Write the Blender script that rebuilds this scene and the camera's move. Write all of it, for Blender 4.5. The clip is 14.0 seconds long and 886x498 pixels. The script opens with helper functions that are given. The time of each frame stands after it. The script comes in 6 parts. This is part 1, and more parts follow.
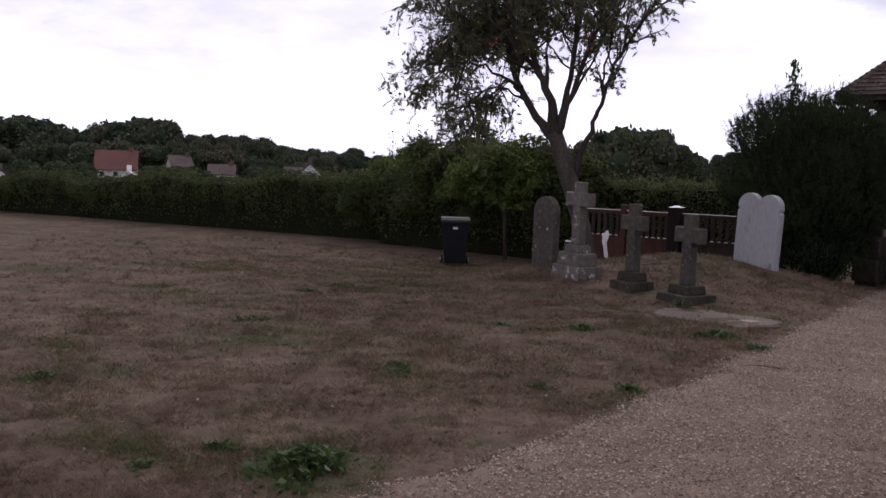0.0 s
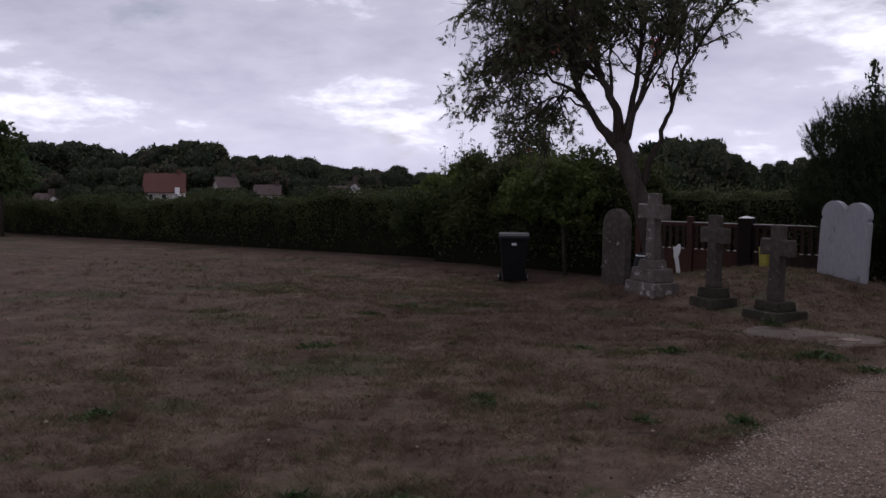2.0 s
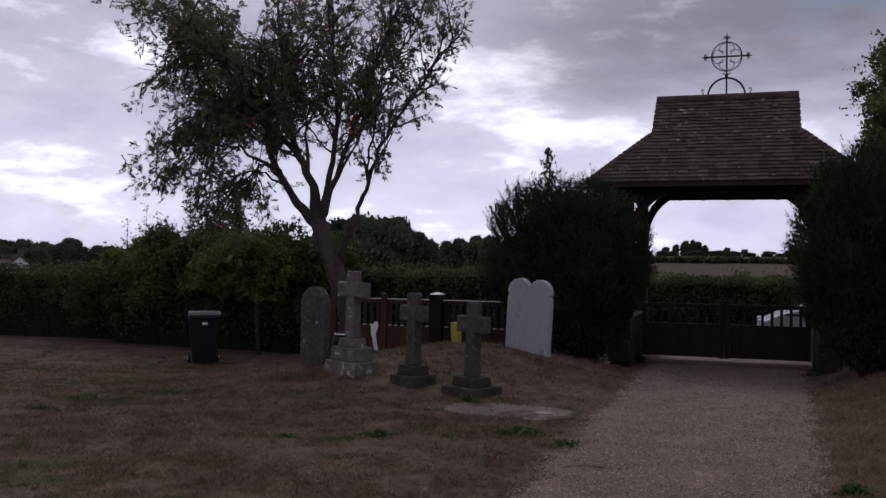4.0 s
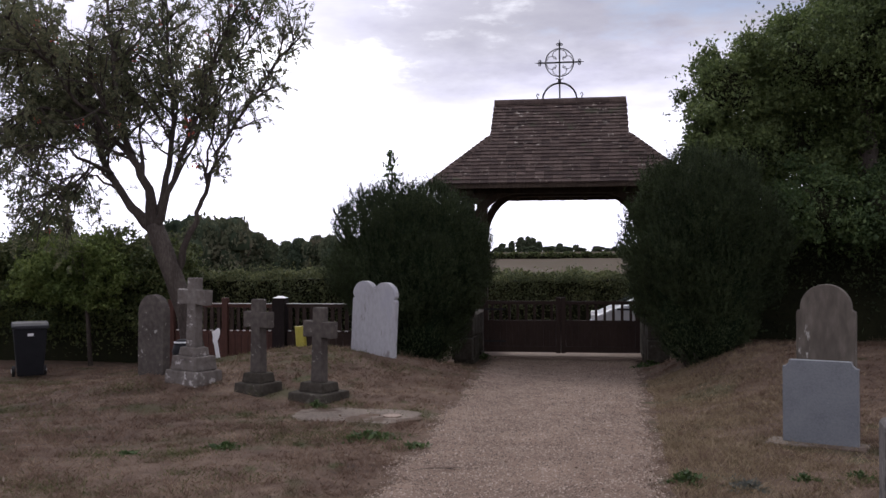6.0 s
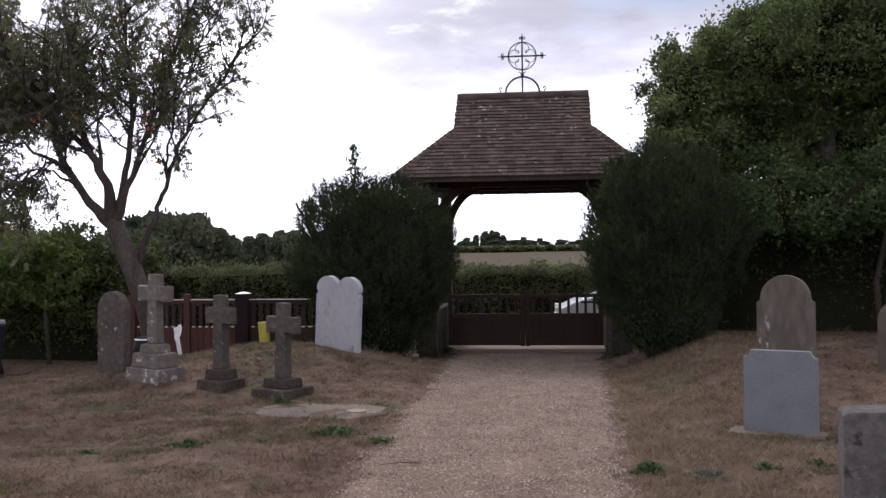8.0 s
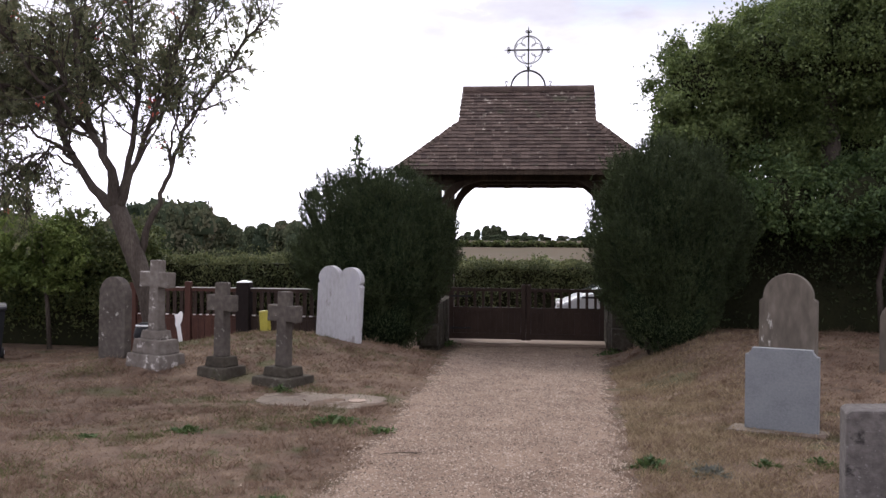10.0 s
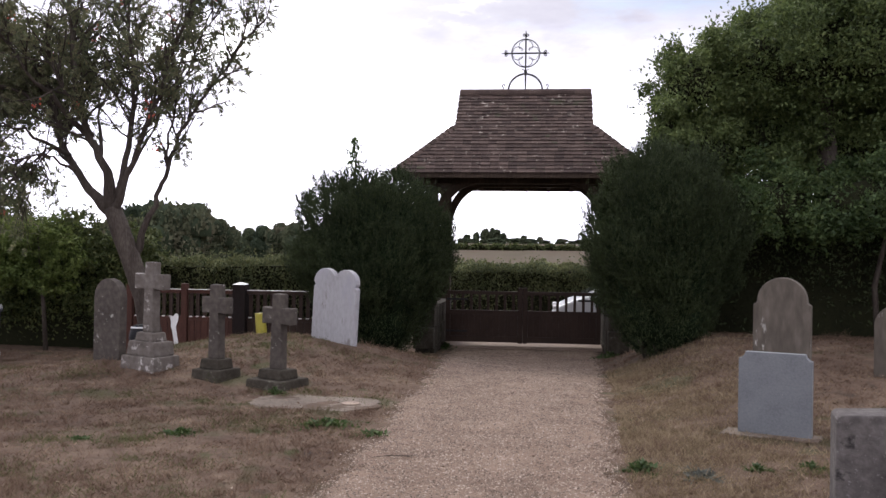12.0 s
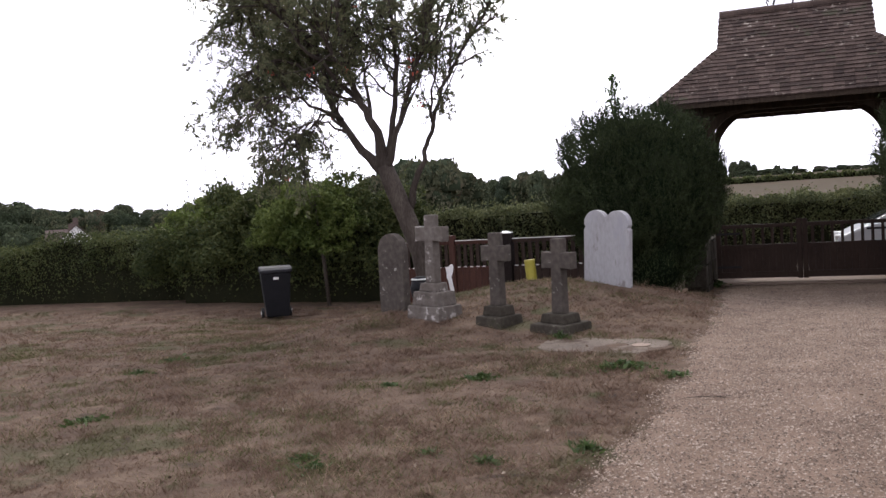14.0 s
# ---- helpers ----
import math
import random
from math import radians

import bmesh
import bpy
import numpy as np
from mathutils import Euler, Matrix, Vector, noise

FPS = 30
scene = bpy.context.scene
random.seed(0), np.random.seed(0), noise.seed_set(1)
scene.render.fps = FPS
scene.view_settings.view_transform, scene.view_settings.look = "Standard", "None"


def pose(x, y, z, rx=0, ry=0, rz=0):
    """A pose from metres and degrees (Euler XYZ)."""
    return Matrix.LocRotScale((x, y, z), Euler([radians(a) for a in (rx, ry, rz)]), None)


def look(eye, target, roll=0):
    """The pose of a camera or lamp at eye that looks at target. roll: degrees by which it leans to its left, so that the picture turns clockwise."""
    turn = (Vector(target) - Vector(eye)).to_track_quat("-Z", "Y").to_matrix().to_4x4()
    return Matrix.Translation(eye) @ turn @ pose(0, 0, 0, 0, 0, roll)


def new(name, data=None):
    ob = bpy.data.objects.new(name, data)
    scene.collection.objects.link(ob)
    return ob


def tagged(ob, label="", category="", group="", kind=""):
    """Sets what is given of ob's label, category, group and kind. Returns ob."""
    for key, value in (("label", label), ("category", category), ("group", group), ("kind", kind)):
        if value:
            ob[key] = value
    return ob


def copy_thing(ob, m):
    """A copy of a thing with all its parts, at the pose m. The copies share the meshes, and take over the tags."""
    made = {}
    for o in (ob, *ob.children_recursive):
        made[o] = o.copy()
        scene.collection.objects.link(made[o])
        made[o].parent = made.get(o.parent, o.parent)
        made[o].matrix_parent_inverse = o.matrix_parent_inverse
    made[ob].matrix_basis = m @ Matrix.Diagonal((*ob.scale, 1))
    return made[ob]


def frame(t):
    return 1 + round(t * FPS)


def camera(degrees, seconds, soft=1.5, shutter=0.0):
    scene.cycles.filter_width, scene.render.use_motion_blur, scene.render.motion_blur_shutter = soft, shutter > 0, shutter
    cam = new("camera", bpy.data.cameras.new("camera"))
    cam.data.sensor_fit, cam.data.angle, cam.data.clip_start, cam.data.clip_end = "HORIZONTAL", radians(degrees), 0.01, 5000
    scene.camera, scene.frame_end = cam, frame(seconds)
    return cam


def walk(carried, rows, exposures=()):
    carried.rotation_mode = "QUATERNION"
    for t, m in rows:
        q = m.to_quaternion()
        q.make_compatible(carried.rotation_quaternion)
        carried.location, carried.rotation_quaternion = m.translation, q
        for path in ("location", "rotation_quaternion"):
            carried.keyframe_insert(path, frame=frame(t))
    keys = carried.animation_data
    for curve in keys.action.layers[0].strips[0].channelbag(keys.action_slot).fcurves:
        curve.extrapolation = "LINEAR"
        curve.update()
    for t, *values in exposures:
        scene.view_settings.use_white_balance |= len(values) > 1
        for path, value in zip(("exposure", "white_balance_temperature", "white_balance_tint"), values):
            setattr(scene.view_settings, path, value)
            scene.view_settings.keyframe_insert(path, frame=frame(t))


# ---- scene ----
cam = camera(51.3, 14.0)
PATH = [
    (0, (0.013, -1.033, 1.673), (-1.126, 0.601, 1.49), 1.6),
    (0.5, (-0.095, -0.937, 1.668), (-1.195, 0.725, 1.505), 2.0),
    (1, (-0.264, -0.803, 1.665), (-1.422, 0.824, 1.559), 1.1),
    (1.5, (-0.402, -0.729, 1.627), (-1.72, 0.769, 1.494), 0.2),
    (2, (-0.577, -0.703, 1.643), (-1.795, 0.876, 1.493), 0.3),
    (2.5, (-0.702, -0.666, 1.664), (-1.685, 1.071, 1.527), 1.2),
    (3, (-0.824, -0.535, 1.666), (-1.771, 1.224, 1.577), 0.9),
    (3.5, (-0.89, -0.405, 1.666), (-1.768, 1.392, 1.66), 0.6),
    (4, (-0.892, -0.419, 1.672), (-1.526, 1.478, 1.69), 0.7),
    (6.5, (-0.952, -0.471, 1.745), (-1.23, 1.51, 1.763), -0.4),
    (7, (-0.946, -0.469, 1.74), (-1.192, 1.516, 1.762), -0.7),
    (7.5, (-0.94, -0.454, 1.739), (-1.166, 1.533, 1.751), -0.9),
    (10, (-0.969, -0.43, 1.711), (-1.193, 1.557, 1.7), 0.5),
    (10.5, (-0.926, -0.444, 1.711), (-1.152, 1.543, 1.691), 0.5),
    (11, (-0.94, -0.445, 1.732), (-1.185, 1.54, 1.698), 0.7),
    (11.5, (-0.956, -0.43, 1.714), (-1.196, 1.556, 1.691), 0.7),
    (12, (-0.922, -0.426, 1.714), (-1.144, 1.562, 1.709), 0.7),
    (12.5, (-0.911, -0.394, 1.748), (-1.175, 1.589, 1.753), 0.3),
    (13, (-0.985, -0.344, 1.679), (-1.536, 1.579, 1.655), -1.6),
    (13.5, (-1.167, -0.328, 1.678), (-1.797, 1.568, 1.589), -2.5),
    (14, (-1.347, -0.366, 1.672), (-2.076, 1.493, 1.564), -3.5),
]
# seconds, stops, kelvin, tint
EXPOSURES = [(0.0, -0.66, 6150, 17), (0.5, -0.95, 6150, 17), (1.0, -1.36, 6100, 17), (1.5, -1.48, 6000, 18), (3.0, -1.38, 6000, 18), (4.0, -1.36, 5950, 18), (4.3, -1.16, 6000, 16), (6.4, -0.12, 6150, 14),
             (7.5, -0.02, 6150, 14), (10.0, 0.50, 6350, 12), (12.5, 0.38, 6350, 12), (14.0, 0.34, 6350, 12)]
walk(cam, [(t, look(eye, target, roll)) for t, eye, target, roll in PATH], EXPOSURES)

# ---- sky and sun: broken cloud, the brightest part behind the gate ----
SUN_ELEV, SUN_AZ = radians(44), radians(-24)      # azimuth from +y towards +x
world = bpy.data.worlds.new("sky")
scene.world = world
world.use_nodes = True
wt = world.node_tree
wt.nodes.clear()


def wnode(kind, **values):
    n = wt.nodes.new(kind)
    for k, v in values.items():
        n.inputs[k].default_value = v
    return n


w_out = wnode("ShaderNodeOutputWorld")
w_bg = wnode("ShaderNodeBackground", Strength=0.92)
w_sky = wnode("ShaderNodeTexSky")
w_sky.sky_type = "NISHITA"
w_sky.sun_disc = False
w_sky.sun_elevation = SUN_ELEV
w_sky.sun_rotation = SUN_AZ
w_skyscale = wnode("ShaderNodeVectorMath")
w_skyscale.operation = "SCALE"
w_skyscale.inputs["Scale"].default_value = 0.12
w_tc = wnode("ShaderNodeTexCoord")
w_flat = wnode("ShaderNodeMapping")
w_flat.inputs["Scale"].default_value = (1.0, 1.0, 3.0)
w_cover = wnode("ShaderNodeTexNoise", Scale=2.9, Detail=9.0, Roughness=0.58, Distortion=0.0)
w_shade = wnode("ShaderNodeTexNoise", Scale=3.7, Detail=9.0, Roughness=0.60, Distortion=0.0)
w_cramp = wnode("ShaderNodeValToRGB")
w_cramp.color_ramp.elements[0].position, w_cramp.color_ramp.elements[1].position = 0.27, 0.42
w_sramp = wnode("ShaderNodeValToRGB")
w_sramp.color_ramp.elements[0].position, w_sramp.color_ramp.elements[1].position = 0.38, 0.68
w_mid = w_sramp.color_ramp.elements.new(0.54)
w_mid.color = (1.16, 1.13, 1.24, 1)
w_sramp.color_ramp.elements[0].color = (0.92, 0.89, 1.04, 1)
w_sramp.color_ramp.elements[2].color = (2.5, 2.48, 2.52, 1)
w_mix = wnode("ShaderNodeMix")
w_mix.data_type = "RGBA"
wl = wt.links.new
wl(w_tc.outputs["Generated"], w_flat.inputs[0])
wl(w_flat.outputs[0], w_cover.inputs["Vector"])
wl(w_flat.outputs[0], w_shade.inputs["Vector"])
wl(w_cover.outputs["Fac"], w_cramp.inputs[0])
wl(w_shade.outputs["Fac"], w_sramp.inputs[0])
wl(w_sky.outputs[0], w_skyscale.inputs[0])
wl(w_skyscale.outputs[0], w_mix.inputs["A"])
w_dot = wnode("ShaderNodeVectorMath")
w_dot.operation = "DOT_PRODUCT"
w_dot.inputs[1].default_value = (math.sin(SUN_AZ) * math.cos(SUN_ELEV), math.cos(SUN_AZ) * math.cos(SUN_ELEV), math.sin(SUN_ELEV))
w_glow = wnode("ShaderNodeMapRange")          # cloud is brighter towards the hidden sun
w_glow.interpolation_type = "SMOOTHSTEP"
w_glow.inputs["From Min"].default_value, w_glow.inputs["From Max"].default_value = 0.10, 1.0
w_glow.inputs["To Min"].default_value, w_glow.inputs["To Max"].default_value = 1.22, 1.55
w_lit = wnode("ShaderNodeVectorMath")
w_lit.operation = "SCALE"
wl(w_tc.outputs["Generated"], w_dot.inputs[0])
wl(w_dot.outputs["Value"], w_glow.inputs[0])
w_xyz = wnode("ShaderNodeSeparateXYZ")
w_low = wnode("ShaderNodeMapRange")           # thin bright cloud low down, thicker banks overhead
w_low.inputs["From Min"].default_value, w_low.inputs["From Max"].default_value = 0.03, 0.24
w_low.inputs["To Min"].default_value, w_low.inputs["To Max"].default_value = 1.35, 0.84
w_both = wnode("ShaderNodeMath")
w_both.operation = "MULTIPLY"
wl(w_tc.outputs["Generated"], w_xyz.inputs[0])
wl(w_xyz.outputs["Z"], w_low.inputs[0])
wl(w_glow.outputs[0], w_both.inputs[0])
wl(w_low.outputs[0], w_both.inputs[1])
# a thick grey bank over the gate, ragged along its lower edge
w_ahead = wnode("ShaderNodeVectorMath")
w_ahead.operation = "DOT_PRODUCT"
w_ahead.inputs[1].default_value = (math.sin(radians(9)), math.cos(radians(9)), 0.0)
w_side = wnode("ShaderNodeMapRange")
w_side.interpolation_type = "SMOOTHSTEP"
w_side.inputs["From Min"].default_value, w_side.inputs["From Max"].default_value = 0.84, 0.95
w_edge = wnode("ShaderNodeMath")
w_edge.operation = "MULTIPLY_ADD"
w_edge.inputs[1].default_value = 0.22
w_rise = wnode("ShaderNodeMapRange")
w_rise.interpolation_type = "SMOOTHSTEP"
w_rise.inputs["From Min"].default_value, w_rise.inputs["From Max"].default_value = 0.25, 0.34
w_bank = wnode("ShaderNodeMath")
w_bank.operation = "MULTIPLY"
w_thick = wnode("ShaderNodeMapRange")
w_thick.inputs["To Min"].default_value, w_thick.inputs["To Max"].default_value = 1.0, 0.50
w_all = wnode("ShaderNodeMath")
w_all.operation = "MULTIPLY"
wl(w_tc.outputs["Generated"], w_ahead.inputs[0])
wl(w_ahead.outputs["Value"], w_side.inputs[0])
wl(w_cover.outputs["Fac"], w_edge.inputs[0])
wl(w_xyz.outputs["Z"], w_edge.inputs[2])
wl(w_edge.outputs[0], w_rise.inputs[0])
wl(w_side.outputs[0], w_bank.inputs[0])
wl(w_rise.outputs[0], w_bank.inputs[1])
wl(w_bank.outputs[0], w_thick.inputs[0])
wl(w_both.outputs[0], w_all.inputs[0])
wl(w_thick.outputs[0], w_all.inputs[1])
wl(w_sramp.outputs[0], w_lit.inputs[0])
wl(w_all.outputs[0], w_lit.inputs["Scale"])
wl(w_lit.outputs[0], w_mix.inputs["B"])
wl(w_cramp.outputs[0], w_mix.inputs["Factor"])
wl(w_mix.outputs["Result"], w_bg.inputs["Color"])
wl(w_bg.outputs[0], w_out.inputs[0])

sun = new("sun", bpy.data.lights.new("sun", "SUN"))
sun.data.energy, sun.data.angle, sun.data.color = 1.5, radians(14), (1.0, 0.95, 0.88)
sun.matrix_world = look((60 * math.sin(SUN_AZ) * math.cos(SUN_ELEV), 60 * math.cos(SUN_AZ) * math.cos(SUN_ELEV), 60 * math.sin(SUN_ELEV)), (0, 0, 0))


# ---- materials ----
def material(name, colours, scale=6.0, fine=40.0, rough=0.85, bump=0.3, bump_scale=None, metal=0.0, spots=None, island=0.0, obj_random=0.0,
             through_light=0.0, stretch=(1, 1, 1), spec=0.4, span=(0.30, 0.70)):
    """colours: dark to light, mixed by noise at two scales. spots: (colour, scale, threshold) of lichen, stains or patches."""
    m = bpy.data.materials.new(name)
    m.use_nodes = True
    t = m.node_tree
    b = t.nodes["Principled BSDF"]
    b.inputs["Roughness"].default_value = rough
    b.inputs["Metallic"].default_value = metal
    b.inputs["Specular IOR Level"].default_value = spec
    tc = t.nodes.new("ShaderNodeTexCoord")
    mp = t.nodes.new("ShaderNodeMapping")
    mp.inputs["Scale"].default_value = stretch
    t.links.new(tc.outputs["Object"], mp.inputs[0])
    if obj_random:                          # each piece has its own stretch of the texture
        shift = t.nodes.new("ShaderNodeMath")
        shift.operation = "MULTIPLY"
        shift.inputs[1].default_value = 53.0
        t.links.new(t.nodes.new("ShaderNodeObjectInfo").outputs["Random"], shift.inputs[0])
        t.links.new(shift.outputs[0], mp.inputs["Location"])
    n1, n2 = t.nodes.new("ShaderNodeTexNoise"), t.nodes.new("ShaderNodeTexNoise")
    n1.inputs["Scale"].default_value, n1.inputs["Detail"].default_value = scale, 5
    n2.inputs["Scale"].default_value, n2.inputs["Detail"].default_value = fine, 4
    t.links.new(mp.outputs[0], n1.inputs["Vector"])
    t.links.new(mp.outputs[0], n2.inputs["Vector"])
    add = t.nodes.new("ShaderNodeMath")
    add.operation = "MULTIPLY_ADD"
    add.inputs[1].default_value = 0.5
    half = t.nodes.new("ShaderNodeMath")
    half.operation = "MULTIPLY"
    half.inputs[1].default_value = 0.5
    t.links.new(n1.outputs["Fac"], add.inputs[0])
    t.links.new(n2.outputs["Fac"], half.inputs[0])
    t.links.new(half.outputs[0], add.inputs[2])
    value = add.outputs[0]
    if island or obj_random:
        src = t.nodes.new("ShaderNodeNewGeometry").outputs["Random Per Island"] if island else t.nodes.new("ShaderNodeObjectInfo").outputs["Random"]
        mr = t.nodes.new("ShaderNodeMapRange")
        k = island or obj_random
        mr.inputs["To Min"].default_value, mr.inputs["To Max"].default_value = -k, k
        t.links.new(src, mr.inputs[0])
        plus = t.nodes.new("ShaderNodeMath")
        plus.operation = "ADD"
        t.links.new(value, plus.inputs[0])
        t.links.new(mr.outputs[0], plus.inputs[1])
        value = plus.outputs[0]
    ramp = t.nodes.new("ShaderNodeValToRGB")
    els = ramp.color_ramp.elements
    n = len(colours)
    while len(els) < n:
        els.new(0.5)
    for i, c in enumerate(colours):
        els[i].position = span[0] + (span[1] - span[0]) * i / max(1, n - 1)
        els[i].color = (*c, 1)
    t.links.new(value, ramp.inputs[0])
    colour = ramp.outputs[0]
    for c, s, th in (spots or ()):
        ns = t.nodes.new("ShaderNodeTexNoise")
        ns.inputs["Scale"].default_value, ns.inputs["Detail"].default_value, ns.inputs["Roughness"].default_value = s, 6, 0.65
        t.links.new(mp.outputs[0], ns.inputs["Vector"])
        r = t.nodes.new("ShaderNodeValToRGB")
        r.color_ramp.elements[0].position, r.color_ramp.elements[1].position = th, th + 0.07
        t.links.new(ns.outputs["Fac"], r.inputs[0])
        mx = t.nodes.new("ShaderNodeMix")
        mx.data_type = "RGBA"
        mx.inputs["B"].default_value = (*c, 1)
        t.links.new(r.outputs[0], mx.inputs["Factor"])
        t.links.new(colour, mx.inputs["A"])
        colour = mx.outputs["Result"]
    t.links.new(colour, b.inputs["Base Color"])
    if bump:
        bn = t.nodes.new("ShaderNodeTexNoise")
        bn.inputs["Scale"].default_value, bn.inputs["Detail"].default_value = bump_scale or fine, 6
        t.links.new(mp.outputs[0], bn.inputs["Vector"])
        bp = t.nodes.new("ShaderNodeBump")
        bp.inputs["Strength"].default_value, bp.inputs["Distance"].default_value = bump, 0.02
        t.links.new(bn.outputs["Fac"], bp.inputs["Height"])
        t.links.new(bp.outputs[0], b.inputs["Normal"])
    if through_light:
        out = t.nodes["Material Output"]
        tr = t.nodes.new("ShaderNodeBsdfTranslucent")
        ms = t.nodes.new("ShaderNodeMixShader")
        ms.inputs[0].default_value = through_light
        t.links.new(colour, tr.inputs["Color"])
        t.links.new(b.outputs[0], ms.inputs[1])
        t.links.new(tr.outputs[0], ms.inputs[2])
        t.links.new(ms.outputs[0], out.inputs[0])
    return m


M_GROUND = material("dry_turf", [(0.0602, 0.0398, 0.0294), (0.0890, 0.0610, 0.0446), (0.1179, 0.0834, 0.0599), (0.1625, 0.1197, 0.0845)], 1.6, 8, 0.95, 0.9, 28, span=(0.32, 0.68),
                    spots=[((0.070, 0.062, 0.035), 0.7, 0.54), ((0.12, 0.088, 0.064), 1.3, 0.60), ((0.062, 0.060, 0.030), 1.9, 0.60), ((0.050, 0.036, 0.027), 3.1, 0.60)], spec=0.1)
M_FIELD = material("far_fields", [(0.0352, 0.0349, 0.0143), (0.0609, 0.0431, 0.0250), (0.0398, 0.0410, 0.0161)], 0.012, 0.08, 0.95, 0.0, spec=0.1)
M_BLADE = material("dry_grass_blades", [(0.0850, 0.0545, 0.0404), (0.1312, 0.0866, 0.0630), (0.1822, 0.1281, 0.0902), (0.2916, 0.2195, 0.1542)], 1.6, 7, 0.9, 0, island=0.10, through_light=0.3, spec=0.1,
                   span=(0.30, 0.72), spots=[((0.088, 0.078, 0.043), 0.7, 0.54), ((0.080, 0.078, 0.037), 1.9, 0.60)])
M_GREENBLADE = material("green_grass_blades", [(0.055, 0.062, 0.024), (0.085, 0.092, 0.036), (0.125, 0.120, 0.055)], 3, 15, 0.85, 0, island=0.14, through_light=0.3, spec=0.1)
M_STRAW = material("straw_grass_blades", [(0.125, 0.092, 0.056), (0.21, 0.160, 0.100), (0.31, 0.245, 0.162)], 3, 15, 0.9, 0, island=0.14, through_light=0.3, spec=0.1)
M_GRAVEL = material("gravel_bed", [(0.1111, 0.0769, 0.0564), (0.1795, 0.1269, 0.0942), (0.2479, 0.1809, 0.1352)], 1.2, 70, 0.95, 0.6, 110, spec=0.15)
M_PEBBLE = material("gravel_stones", [(0.0742, 0.0525, 0.0392), (0.1732, 0.1318, 0.1018), (0.3217, 0.2596, 0.2099)], 3, 30, 0.85, 0.2, island=0.24, spec=0.2)
M_ROAD = material("pale_road", [(0.2064, 0.1544, 0.1195), (0.2838, 0.2176, 0.1673)], 2, 60, 0.9, 0.4)
M_YEW = material("yew_needles", [(0.0125, 0.0180, 0.0078), (0.0290, 0.0400, 0.0165), (0.0580, 0.0740, 0.0320)], 1.5, 8, 0.75, 0, island=0.16, through_light=0.15, spec=0.15)
# almost black, so that the shade deep in the yews is in the colour
M_YEWSHADE = material("yew_inner_shade", [(0.006, 0.010, 0.005), (0.014, 0.022, 0.010)], 4, 20, 0.95, 0.5, spec=0.05)
M_LEAF = material("tree_leaves", [(0.030, 0.052, 0.018), (0.058, 0.092, 0.030), (0.10, 0.135, 0.045)], 0.8, 6, 0.6, 0, island=0.16, through_light=0.35, spec=0.3)
M_ROWAN = material("rowan_leaves", [(0.0633, 0.0736, 0.0391), (0.1104, 0.1219, 0.0644), (0.1725, 0.1610, 0.0920)], 0.8, 6, 0.6, 0, island=0.16, through_light=0.55, spec=0.25)
M_BERRY = material("red_berries", [(0.30, 0.05, 0.03), (0.42, 0.08, 0.04)], 5, 30, 0.5, 0)
M_BRIGHTLEAF = material("light_green_leaves", [(0.0562, 0.0826, 0.0207), (0.1000, 0.1357, 0.0322), (0.1562, 0.1829, 0.0529)], 0.8, 6, 0.65, 0, island=0.15, through_light=0.35, spec=0.25)
M_LANEHEDGE = material("lane_hedge_leaves", [(0.046, 0.057, 0.025), (0.092, 0.104, 0.043), (0.150, 0.156, 0.068)], 0.9, 7, 0.7, 0, island=0.15, through_light=0.25, spec=0.2)
M_HEDGE = material("hedge_leaves", [(0.0305, 0.0434, 0.0163), (0.0623, 0.0776, 0.0260), (0.1038, 0.1141, 0.0391)], 0.9, 7, 0.7, 0, island=0.16, through_light=0.25, spec=0.2)
M_DARKLEAF = material("dark_tree_leaves", [(0.042, 0.062, 0.021), (0.085, 0.118, 0.038), (0.155, 0.190, 0.066)], 0.8, 6, 0.6, 0, island=0.16, through_light=0.38, spec=0.3)
M_SLABSTONE = material("sunken_slab_stone", [(0.0935, 0.0748, 0.0595), (0.1530, 0.1258, 0.1020), (0.2125, 0.1785, 0.1487)], 3, 30, 0.95, 0.6, spec=0.1, spots=[((0.09, 0.065, 0.048), 2.0, 0.52)])
# near-black colour puts in the shade among twigs inside the foliage
M_HEDGESHADE = material("hedge_inner_shade", [(0.0097, 0.0109, 0.0062), (0.0215, 0.0218, 0.0109)], 3, 20, 0.95, 0.6, spec=0.05)
M_FARLEAF = material("far_tree_leaves", [(0.036, 0.050, 0.032), (0.066, 0.082, 0.046), (0.088, 0.094, 0.056), (0.118, 0.098, 0.070)], 0.25, 1.5, 0.9, 0, obj_random=0.16, spec=0.05)
# darker than the far leaves, to paint the shade inside the crowns
M_FARSHADE = material("far_tree_inner_shade", [(0.026, 0.034, 0.021), (0.044, 0.056, 0.032)], 0.4, 2, 0.95, 0, spec=0.05)
M_BARK = material("grey_brown_bark", [(0.0245, 0.0189, 0.0154), (0.0525, 0.0420, 0.0350), (0.0910, 0.0770, 0.0630)], 5, 45, 0.9, 0.8, stretch=(1, 1, 0.3), spec=0.15)
M_OLDSTONE = material("weathered_stone", [(0.048, 0.040, 0.033), (0.090, 0.077, 0.063), (0.150, 0.130, 0.108)], 2.2, 14, 0.92, 0.35, spec=0.15, stretch=(1, 1, 0.35),
                      spots=[((0.42, 0.41, 0.37), 9, 0.64), ((0.05, 0.043, 0.036), 4, 0.66)])
M_DARKSTONE = material("dark_weathered_stone", [(0.0341, 0.0277, 0.0234), (0.0650, 0.0554, 0.0480), (0.1053, 0.0903, 0.0760)], 2.2, 15, 0.92, 0.35, spec=0.15,
                       spots=[((0.33, 0.32, 0.29), 9, 0.63)])
